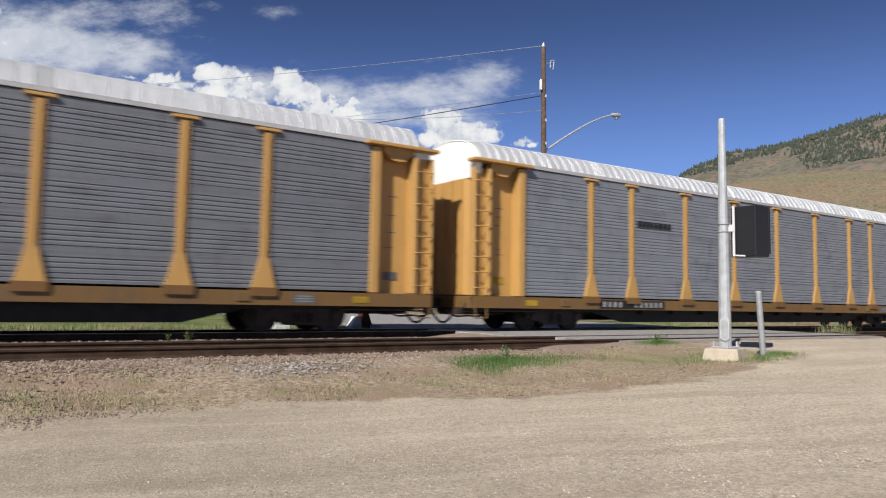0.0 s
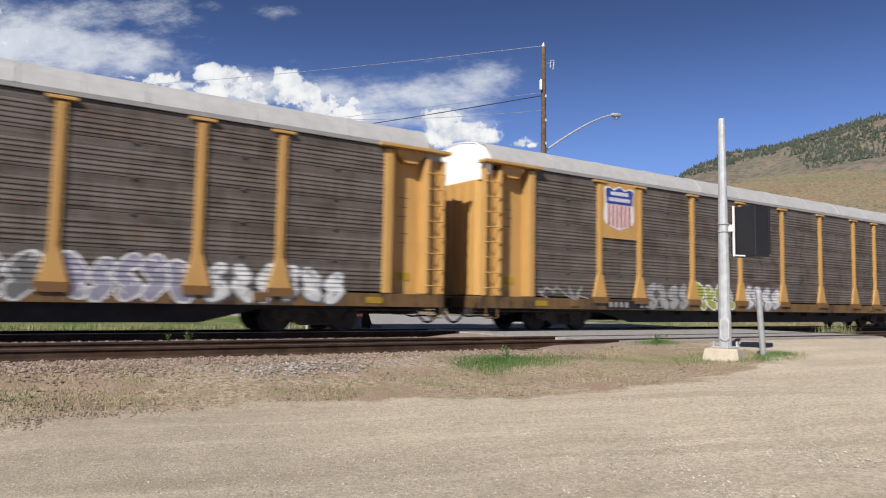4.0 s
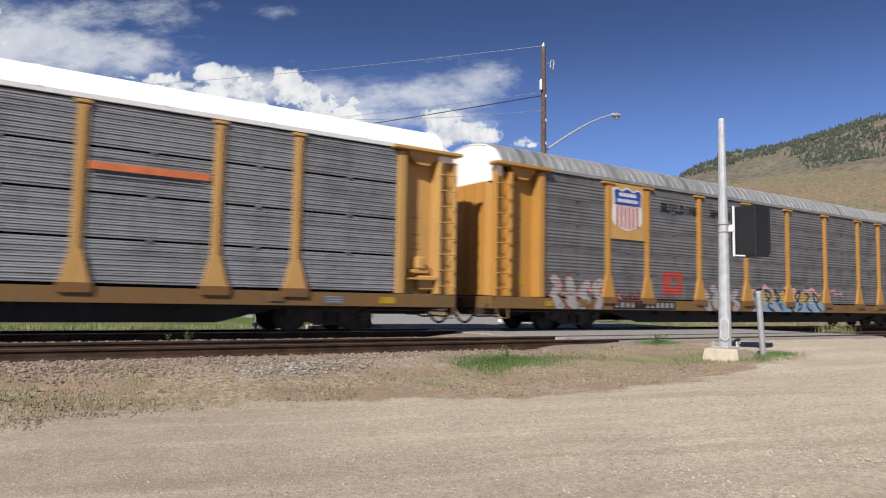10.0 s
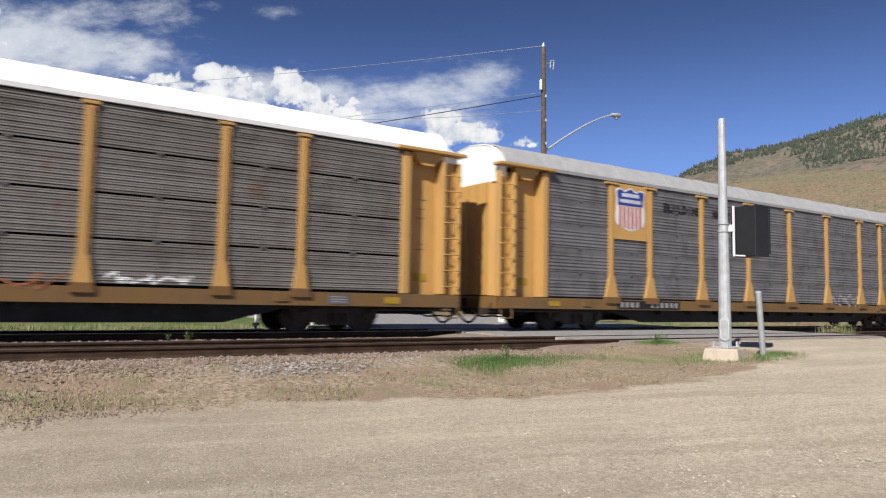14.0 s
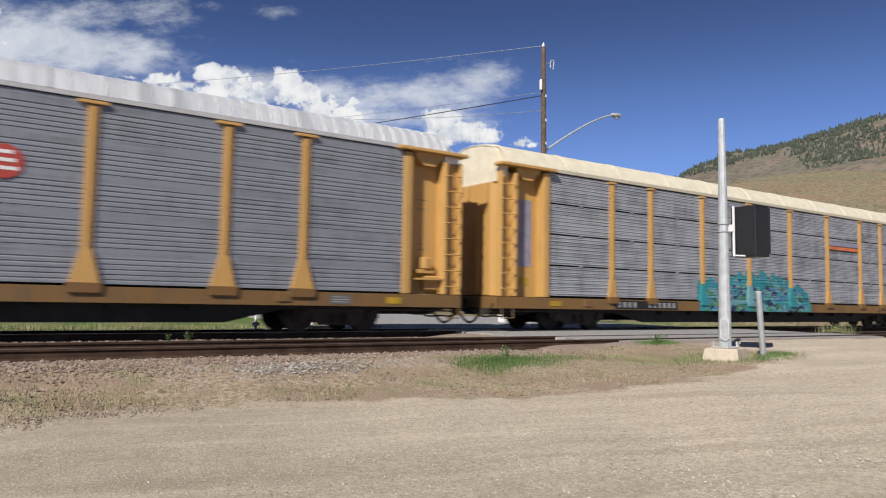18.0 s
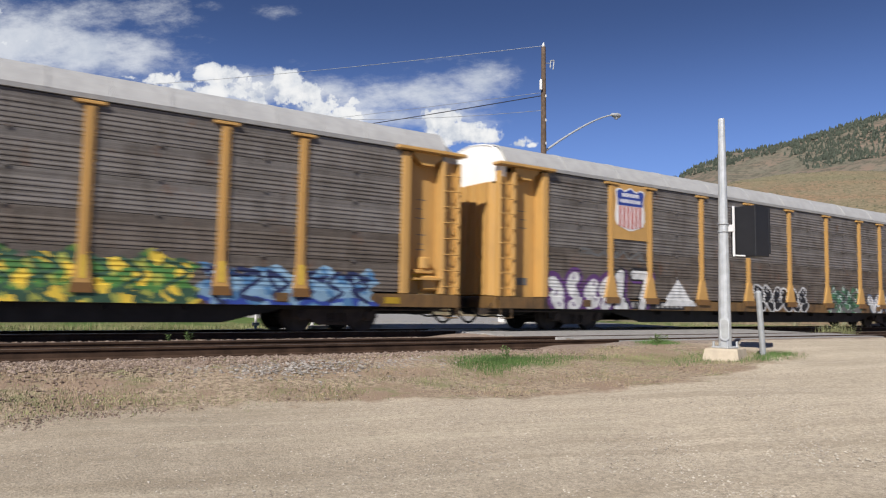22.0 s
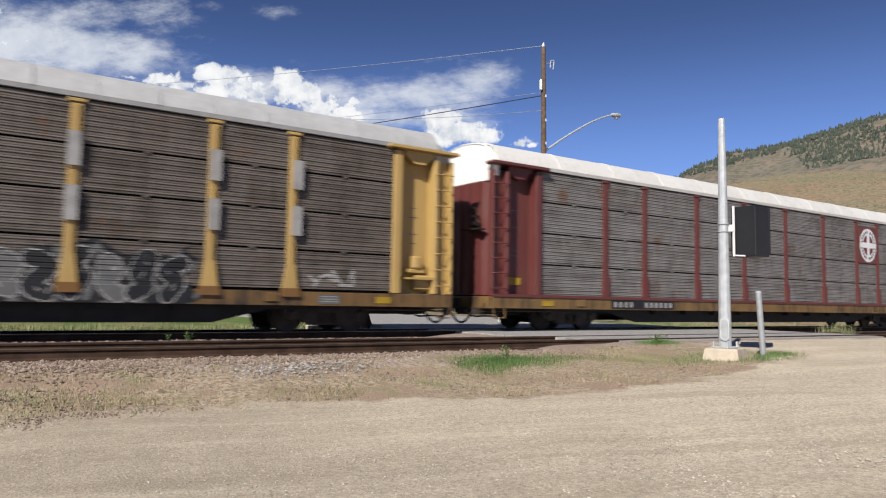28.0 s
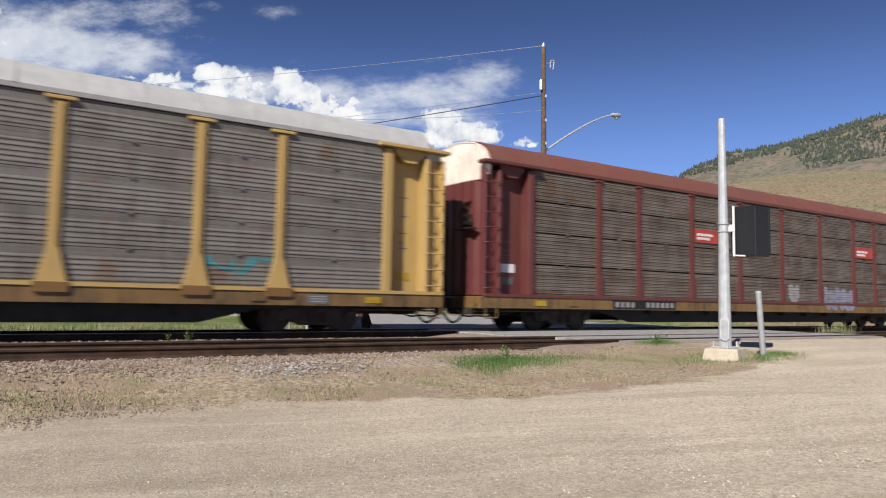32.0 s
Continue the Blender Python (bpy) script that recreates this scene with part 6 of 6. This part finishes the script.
def build_far_mast():
    g = float(ground_height(FAR_POLE[0], FAR_POLE[1]))
    m = tagged(place_at(new("steel_pole"), (*FAR_POLE, g)), "slim grey steel pole on a white footing behind the tracks", "pole")
    part("shaft", Shape().tube([(0, 0, 0.5), (0, 0, 11.1)], (0.13, 0.11), 10).mesh("shaft", smooth=True), plain("dull_zinc", (0.20, 0.22, 0.23), 0.5, 0.4), m)
    part("footing", Shape().box(-0.2, 0.2, -0.2, 0.2, -0.1, 0.6, 0.02).mesh("footing"), P_WHITE, m)
    part("knob", Shape().tube([(0.1, 0, 10.55), (0.4, 0, 10.65)], 0.04, 6).box(0.34, 0.5, -0.08, 0.08, 10.5, 10.75).mesh("line_clamp"), GALV, m)


build_far_mast()
wire("thin wire from the steel pole to the pole line", (FAR_POLE[0], FAR_POLE[1], 10.3), (21.6, 25, 9.9), 0.5, 0.012)


def build_trackside():
    for x, y, w, h, label in ((8.57, 23.5, 0.52, 0.66, "white sheet-metal trackside cabinet"), (19.6, 24.5, 1.6, 0.42, "low white trackside box"), (22.8, 26.0, 1.3, 0.38, "low white trackside box")):
        g = float(ground_height(x, y))
        b = tagged(place_at(new("trackside_cabinet"), (x, y, g)), label, "cabinet", "cabinets beside the track")
        part("body", Shape().box(-w / 2, w / 2, -0.2, 0.2, -0.05, h, 0.02).mesh("body"), P_WHITE, b)
        part("lid", Shape().box(-w / 2 - 0.03, w / 2 + 0.03, -0.23, 0.23, h, h + 0.04, 0.01).mesh("lid"), P_WHITE, b)
    g = float(ground_height(7.36, 22.5))
    s = tagged(place_at(new("switch_stand"), (7.36, 22.5, g)), "small white post on a grey stone footing", "marker")
    part("post", Shape().tube([(0, 0, 0), (0, 0, 0.62)], 0.045, 8).mesh("post"), P_WHITE, s)
    part("footing", Shape().box(-0.3, 0.32, -0.2, 0.2, -0.05, 0.1, 0.03).mesh("footing"), CONCRETE, s)
    part("arm", Shape().box(-0.12, 0.12, -0.03, 0.03, 0.2, 0.3, 0.01).mesh("arm"), P_WHITE, s)
    g = float(ground_height(11, 22.5))
    gate = tagged(place_at(new("gate_footing"), (10.9, 22.5, g)), "white wedge-shaped footing beside a rusty stand", "footing")
    part("wedge", Shape().prism([(-0.3, -0.05), (0.16, -0.05), (0.12, 0.42), (-0.06, 0.42)], "y", -0.2, 0.2).mesh("wedge"), P_WHITE, gate)
    part("stand", Shape().prism([(0.16, -0.05), (0.62, -0.05), (0.4, 0.55), (0.2, 0.55)], "y", -0.2, 0.2).mesh("stand"), paint("rusty_stand", (0.09, 0.02, 0.015), wear=0.7), gate)
    slab = tagged(place_at(new("kerb_slab"), (9.9, 22.6, g)), "low pale concrete slab in the grass", "slab")
    part("slab", Shape().box(-0.7, 0.6, -0.25, 0.25, -0.1, 0.1, 0.02).mesh("slab"), CONCRETE, slab)
    for x, y, h, lean in ((9.45, 23.0, 0.28, 24), (10.05, 23.2, 0.24, -14)):
        st = tagged(place_at(new("marker_stake"), (x, y, g)), "short white marker stake in the grass", "stake", "marker stakes")
        st.rotation_euler = (0, radians(lean), 0)
        part("stake", Shape().tube([(0, 0, -0.1), (0, 0, h)], 0.06, 6).mesh("stake"), P_WHITE, st)
    ys = tagged(place_at(new("yellow_guy_marker"), (4.9, 44.0, -0.4)), "leaning yellow guy-wire marker", "marker")
    ys.rotation_euler = (0, radians(10), 0)
    part("sleeve", Shape().tube([(0, 0, -0.1), (0, 0, 2.7)], 0.06, 8).mesh("sleeve"), P_YELLOW, ys)


build_trackside()

# ---- plants, stones ----
LUSH = plain("grass_lush", (0.085, 0.15, 0.045), 0.8, vary=0.4, scale=2.0, spec=0.2)
GRASS = plain("grass_green", (0.215, 0.225, 0.11), 0.8, vary=0.4, scale=2.0, spec=0.2)
HAY = plain("grass_dry", (0.36, 0.285, 0.19), 0.85, vary=0.35, scale=2.0, spec=0.2)
LEAF = plain("weed_leaf", (0.10, 0.155, 0.05), 0.7, vary=0.4, scale=4.0, spec=0.25)
CONIFER = plain("conifer", (0.066, 0.078, 0.060), 0.9, vary=0.4, scale=0.2, spec=0.1)
SAGE = plain("sagebrush", (0.15, 0.145, 0.095), 0.9, vary=0.35, scale=0.5, spec=0.1)


def blades(name, label, spots, mat, h0, h1, seed):
    """Tufts of grass blades: spots of (x, y, spread, count)."""
    rng = random.Random(seed)
    v, f = [], []
    for x, y, spread, count in spots:
        for _ in range(count):
            px, py = x + rng.gauss(0, spread), y + rng.gauss(0, spread)
            pz = float(ground_height(px, py)) - 0.01
            h, w, a = rng.uniform(h0, h1), rng.uniform(0.002, 0.005) * (1 if h1 < 0.2 else 1.5), rng.uniform(0, 6.28)
            lx, ly = math.cos(a), math.sin(a)
            b = rng.uniform(0.1, 0.7) * h
            n = len(v)
            v += [(px - ly * w, py + lx * w, pz), (px + ly * w, py - lx * w, pz), (px + lx * b * 0.4 + ly * w * .7, py + ly * b * 0.4 - lx * w * .7, pz + h * 0.6),
                  (px + lx * b * 0.4 - ly * w * .7, py + ly * b * 0.4 + lx * w * .7, pz + h * 0.6), (px + lx * b, py + ly * b, pz + h)]
            f += [(n, n + 1, n + 2, n + 3), (n + 3, n + 2, n + 4)]
    me = bpy.data.meshes.new(name)
    me.from_pydata(v, [], f)
    me.materials.append(mat)
    tagged(new(name, me), label, "grass", kind="stuff")


def stones(name, label, count, area, r0, r1, mat, seed, flat=0.6, level=None):
    rng = random.Random(seed)
    base = [(1, 0, 0), (-1, 0, 0), (0, 1, 0), (0, -1, 0), (0, 0, 1), (0, 0, -1)]
    tri = [(0, 2, 4), (2, 1, 4), (1, 3, 4), (3, 0, 4), (2, 0, 5), (1, 2, 5), (3, 1, 5), (0, 3, 5)]
    v, f = [], []
    for _ in range(count):
        x, y = area(rng)
        z = float(ground_height(x, y)) if level is None else level
        r = rng.uniform(r0, r1) * rng.choice((0.6, 0.8, 1, 1.3))
        a, n = rng.uniform(0, 6.28), len(v)
        c, s = math.cos(a), math.sin(a)
        for bx, by, bz in base:
            k = rng.uniform(0.65, 1.25) * r
            qx, qy = bx * k * 1.2, by * k
            v.append((x + c * qx - s * qy, y + s * qx + c * qy, z + r * 0.15 + bz * k * flat))
        f += [tuple(n + i for i in t) for t in tri]
    me = bpy.data.meshes.new(name)
    me.from_pydata(v, [], f)
    me.materials.append(mat)
    tagged(new(name, me), label, "stones", kind="stuff")


def stone_material(name, a, b):
    m, g = material(name)
    r = g.node("ShaderNodeNewGeometry").outputs["Random Per Island"]
    v = g.node("ShaderNodeNewGeometry").outputs["Position"]
    col = g.mix(r, a, b)
    col = g.mix(g.ramp(g.noise(v, 30.0, 4.0), 0.35, 0.7, 0, 0.4), col, tuple(c * 0.6 for c in a))
    finish(g, col, 0.9, 0, g.noise(v, 60.0), 0.004, 0.4, spec=0.2)
    return m


BALLAST = stone_material("ballast_mixed", (0.125, 0.088, 0.067), (0.33, 0.26, 0.215))
GREY_STONE = stone_material("ballast_grey", (0.17, 0.152, 0.138), (0.40, 0.37, 0.335))
PALE_STONE = stone_material("pebble_pale", (0.36, 0.32, 0.26), (0.60, 0.55, 0.47))
PEBBLE = stone_material("pebble_mixed", (0.22, 0.185, 0.15), (0.58, 0.53, 0.46))
build_plants_rng = random.Random(5)


def shoulder_spot(rng):
    x = rng.uniform(-3, 12)
    return x, rng.uniform(lot_edge(x) + 0.05, 11.3)


def lot_spot(rng):
    y = 2.3 + 6.7 * rng.random() ** 1.3
    return rng.uniform(-0.05 * y - 0.3, 1.65 * y + 0.6), y


def lush(cx, cy, sx, sy, n, seed):
    rng = random.Random(seed)
    return [(rng.gauss(cx, sx), rng.gauss(cy, sy), 0.11, 20) for _ in range(n)]


def build_plants():
    rng = random.Random(11)
    blades("dry_grass", "bleached dry grass along the railway shoulder", [(*shoulder_spot(rng), 0.16, 9) for _ in range(4600)], HAY, 0.012, 0.045, 1)
    greens = lush(7.6, 10.0, 0.7, 0.45, 300, 2) + lush(9.2, 10.1, 0.7, 0.25, 90, 52) + lush(11.3, 9.2, 0.7, 0.35, 130, 53) + lush(1.5, 9.35, 1.5, 0.25, 190, 3) + lush(10.5, 9.6, 1.1, 0.5, 160, 4) + lush(13.7, 8.6, 0.3, 0.2, 60, 5)
    greens += lush(12.4, 8.2, 0.6, 0.2, 60, 6) + lush(5.0, 9.1, 1.2, 0.25, 70, 7) + [(*shoulder_spot(rng), 0.12, 14) for _ in range(420)]
    blades("green_grass", "patches of fresh green grass and weeds", greens, GRASS, 0.012, 0.055, 8)
    blades("tall_grass", "clump of tall pale grass beside the road", [(25.7 + rng.gauss(0, 0.35), 13.8 + rng.gauss(0, 0.2), 0.12, 10) for _ in range(45)], GRASS, 0.2, 0.62, 31)
    blades("lush_grass", "taller fresh green grass by the siding", lush(7.75, 10.05, 0.42, 0.26, 260, 41) + lush(9.4, 10.1, 0.4, 0.2, 26, 47) + lush(7.2, 9.5, 0.4, 0.25, 36, 44) + lush(13.75, 8.6, 0.22, 0.12, 34, 42) + lush(11.6, 8.9, 0.5, 0.3, 30, 43) + lush(12.3, 8.0, 0.3, 0.08, 30, 45) + lush(12.95, 10.95, 0.22, 0.15, 80, 46), LUSH, 0.03, 0.10, 32)
    blades("verge_grass", "green verge behind the railway", [(rng.uniform(-4, 11), rng.uniform(20.8, 27), 0.1, 7) for _ in range(1500)] + [(rng.uniform(24, 46), rng.uniform(20.8, 30), 0.1, 7) for _ in range(700)], GRASS, 0.06, 0.2, 9)
    blades("verge_hay", "dry stems behind the railway", [(rng.uniform(-4, 45), rng.uniform(20.6, 27), 0.1, 5) for _ in range(500)], HAY, 0.08, 0.28, 10)
    stones("ballast", "broken grey and rust-stained ballast", 6500, lambda r: (r.uniform(-3, 10.4), r.triangular(10.0, 12.05, 11.4)), 0.014, 0.034, BALLAST, 12)
    stones("ballast", "pale grey ballast between the tracks", 5000, lambda r: (r.uniform(-3, 9.8), r.uniform(13.8, 16.7)), 0.018, 0.036, BALLAST, 13)
    stones("gravel", "scattered gravel on the dirt lot", 26000, lambda r: lot_spot(r), 0.0025, 0.009, PEBBLE, 14, 0.6)
    stones("ballast", "heap of clean grey ballast beside the siding", 750, lambda r: (r.gauss(4.0, 0.7), r.gauss(10.35, 0.28)), 0.016, 0.034, GREY_STONE, 17)
    stones("ballast", "heap of clean grey ballast beside the siding", 420, lambda r: (r.gauss(6.15, 0.5), r.gauss(10.35, 0.18)), 0.014, 0.03, GREY_STONE, 18)
    stones("ballast", "coarse stones beside the siding", 900, lambda r: (r.uniform(-1, 4.5), r.gauss(10.9, 0.22)), 0.018, 0.04, BALLAST, 19)
    stones("rubble", "loose stones on the shoulder", 2600, lambda r: shoulder_spot(r), 0.010, 0.026, BALLAST, 15)
    stones("gravel", "grey gravel at the foot of the shoulder", 700, lambda r: (r.gauss(0.9, 0.7), r.gauss(8.9, 0.16)), 0.008, 0.02, BALLAST, 20)
    stones("gravel", "pale gravel washed over the lot", 3000, lambda r: (r.gauss(6.4, 2.2), r.gauss(3.7, 0.9)), 0.004, 0.012, PALE_STONE, 16, 0.6)
    # weeds: separate leafy plants
    leaf = Shape()
    leaf.add([(0, 0, 0), (0.035, 0.05, 0.02), (0, 0.14, 0.0), (-0.035, 0.05, 0.02)], [(0, 1, 2, 3)])
    leaf_mesh = leaf.mesh("leaf")
    stem_mesh = Shape().tube([(0, 0, -0.03), (0.01, 0, 0.2), (0.0, 0.02, 0.42)], (0.008, 0.006, 0.003), 4).mesh("stem")
    for i, (x, y, s) in enumerate(((12.9, 10.9, 0.5), (13.2, 11.0, 0.42), (12.65, 10.8, 0.42), (3.3, 15.8, 0.4), (3.75, 15.9, 0.5), (8.2, 10.5, 0.5))):
        z = float(ground_height(x, y))
        w = tagged(place_at(new("weed"), (x, y, z)), "leafy green weed growing in the ballast", "plant", "weeds by the track")
        w.scale = (s, s, s)
        for k in range(4):
            st = part("stem", stem_mesh, LEAF, w, at=(rng.uniform(-.12, .12), rng.uniform(-.12, .12), 0), rz=rng.uniform(0, 6))
            st.rotation_euler = (rng.uniform(-.4, .4), rng.uniform(-.4, .4), rng.uniform(0, 6))
            for q in range(9):
                lf = part("leaf", leaf_mesh, LEAF, st, at=(0, 0, 0.05 + q * 0.042))
                lf.rotation_euler = (rng.uniform(0, 0.9), rng.uniform(-.3, .3), q * 2.4)


build_plants()


def build_woods():
    rng = random.Random(21)
    v, f = [], []
    made = 0
    while made < 4200:
        az, r = rng.uniform(46, 78), rng.uniform(640, 1160)
        x, y = r * math.sin(radians(az)), r * math.cos(radians(az))
        dens = noise.noise((x / 120, y / 120, 2)) + 0.45 * noise.noise((x / 38, y / 38, 4)) + (r - 900) / 460
        if dens < rng.uniform(0.02, 0.40):
            continue
        made += 1
        z = hill_z(az, r, RIDGE_FAR, 430, 1150, 5, 30.0) - 0.8
        h, w = rng.uniform(3.2, 7.5) * rng.choice((0.7, 1.0, 1.2)), rng.uniform(1.5, 3.0)
        for t0, t1, k in ((0.02, 0.5, 1.0), (0.3, 0.78, 0.74), (0.58, 1.0, 0.5)):
            n = len(v)
            ph = rng.uniform(0, 1)
            for j in range(6):
                a = j * math.pi / 3 + ph
                q = w * k * rng.uniform(0.7, 1.15)
                v.append((x + q * math.cos(a), y + q * math.sin(a), z + h * t0))
            v.append((x, y, z + h * t1))
            f += [(n + j, n + (j + 1) % 6, n + 6) for j in range(6)]
    me = bpy.data.meshes.new("conifer_wood")
    me.from_pydata(v, [], f)
    me.materials.append(CONIFER)
    tagged(new("conifer_wood", me), "scattered dark conifers on the high ridge", "trees", kind="stuff")
    v, f = [], []
    made = 0
    while made < 11000:
        az = rng.choice((rng.uniform(-2, 24), rng.uniform(52, 70)))
        r = 45 + 380 * rng.random() ** 0.7
        x, y = r * math.sin(radians(az)), r * math.cos(radians(az))
        if r < 110 and az < 40 and rng.random() < 0.8 or noise.noise((x / 30, y / 30, 1)) < rng.uniform(-0.7, 0.3):
            continue
        made += 1
        z = hill_z(az, r, RIDGE_NEAR, 45, 420, -0.4, 9.0)
        s = rng.uniform(0.14, 0.34)
        n = len(v)
        for ring, zz in ((1.0, 0.15), (0.75, 0.65)):
            for j in range(6):
                a = j * math.pi / 3 + ring
                q = s * ring * rng.uniform(0.65, 1.2)
                v.append((x + q * math.cos(a), y + q * math.sin(a), z + s * zz * rng.uniform(0.8, 1.2) - 0.1))
        v.append((x, y, z + s * 0.8))
        f += [(n + j, n + (j + 1) % 6, n + 6 + (j + 1) % 6, n + 6 + j) for j in range(6)] + [(n + 6 + j, n + 6 + (j + 1) % 6, n + 12) for j in range(6)]
    me = bpy.data.meshes.new("sagebrush")
    me.from_pydata(v, [], f)
    me.materials.append(SAGE)
    tagged(new("sagebrush", me), "grey-green sagebrush dotted over the hillside", "shrubs", kind="stuff")


build_woods()
build_train()

# ================= movement =================
def train_s(t):
    """How far along the line the centre of the sixth car in the row stands at t seconds; the train gathers speed a little."""
    return -87.849 - 14.1888 * (t - 16) - 0.00297 * (t - 16) ** 2


def car_x(i, t):
    return train_s(t) + (i - 5) * LENGTH


def motions():
    times = [float(k) for k in range(33)]
    for i, car in enumerate(CARS):
        walk(car, [(t, pose(car_x(i, t) * math.cos(LINE_TURN), LINE_Y + car_x(i, t) * math.sin(LINE_TURN), 0, 0, 0, math.degrees(LINE_TURN))) for t in times])
    place_of = {car.name: i for i, car in enumerate(CARS)}
    for wheelset, truck, dx, tx in ROLLING:
        i = place_of[truck.parent.name]
        seen = [k / FPS for k in range(0, 32 * FPS + 1) if -4 < car_x(i, k / FPS) + tx < 46]
        if not seen:
            continue
        rows = [(t, pose(dx, 0, 0.42, 0, math.degrees((car_x(i, t) - car_x(i, 0)) / 0.42) % 360, 0)) for t in seen]
        if rows[0][0] > 0:
            rows.insert(0, (0.0, rows[0][1]))
        if rows[-1][0] < 32:
            rows.append((32.0, rows[-1][1]))
        walk(wheelset, rows)


motions()
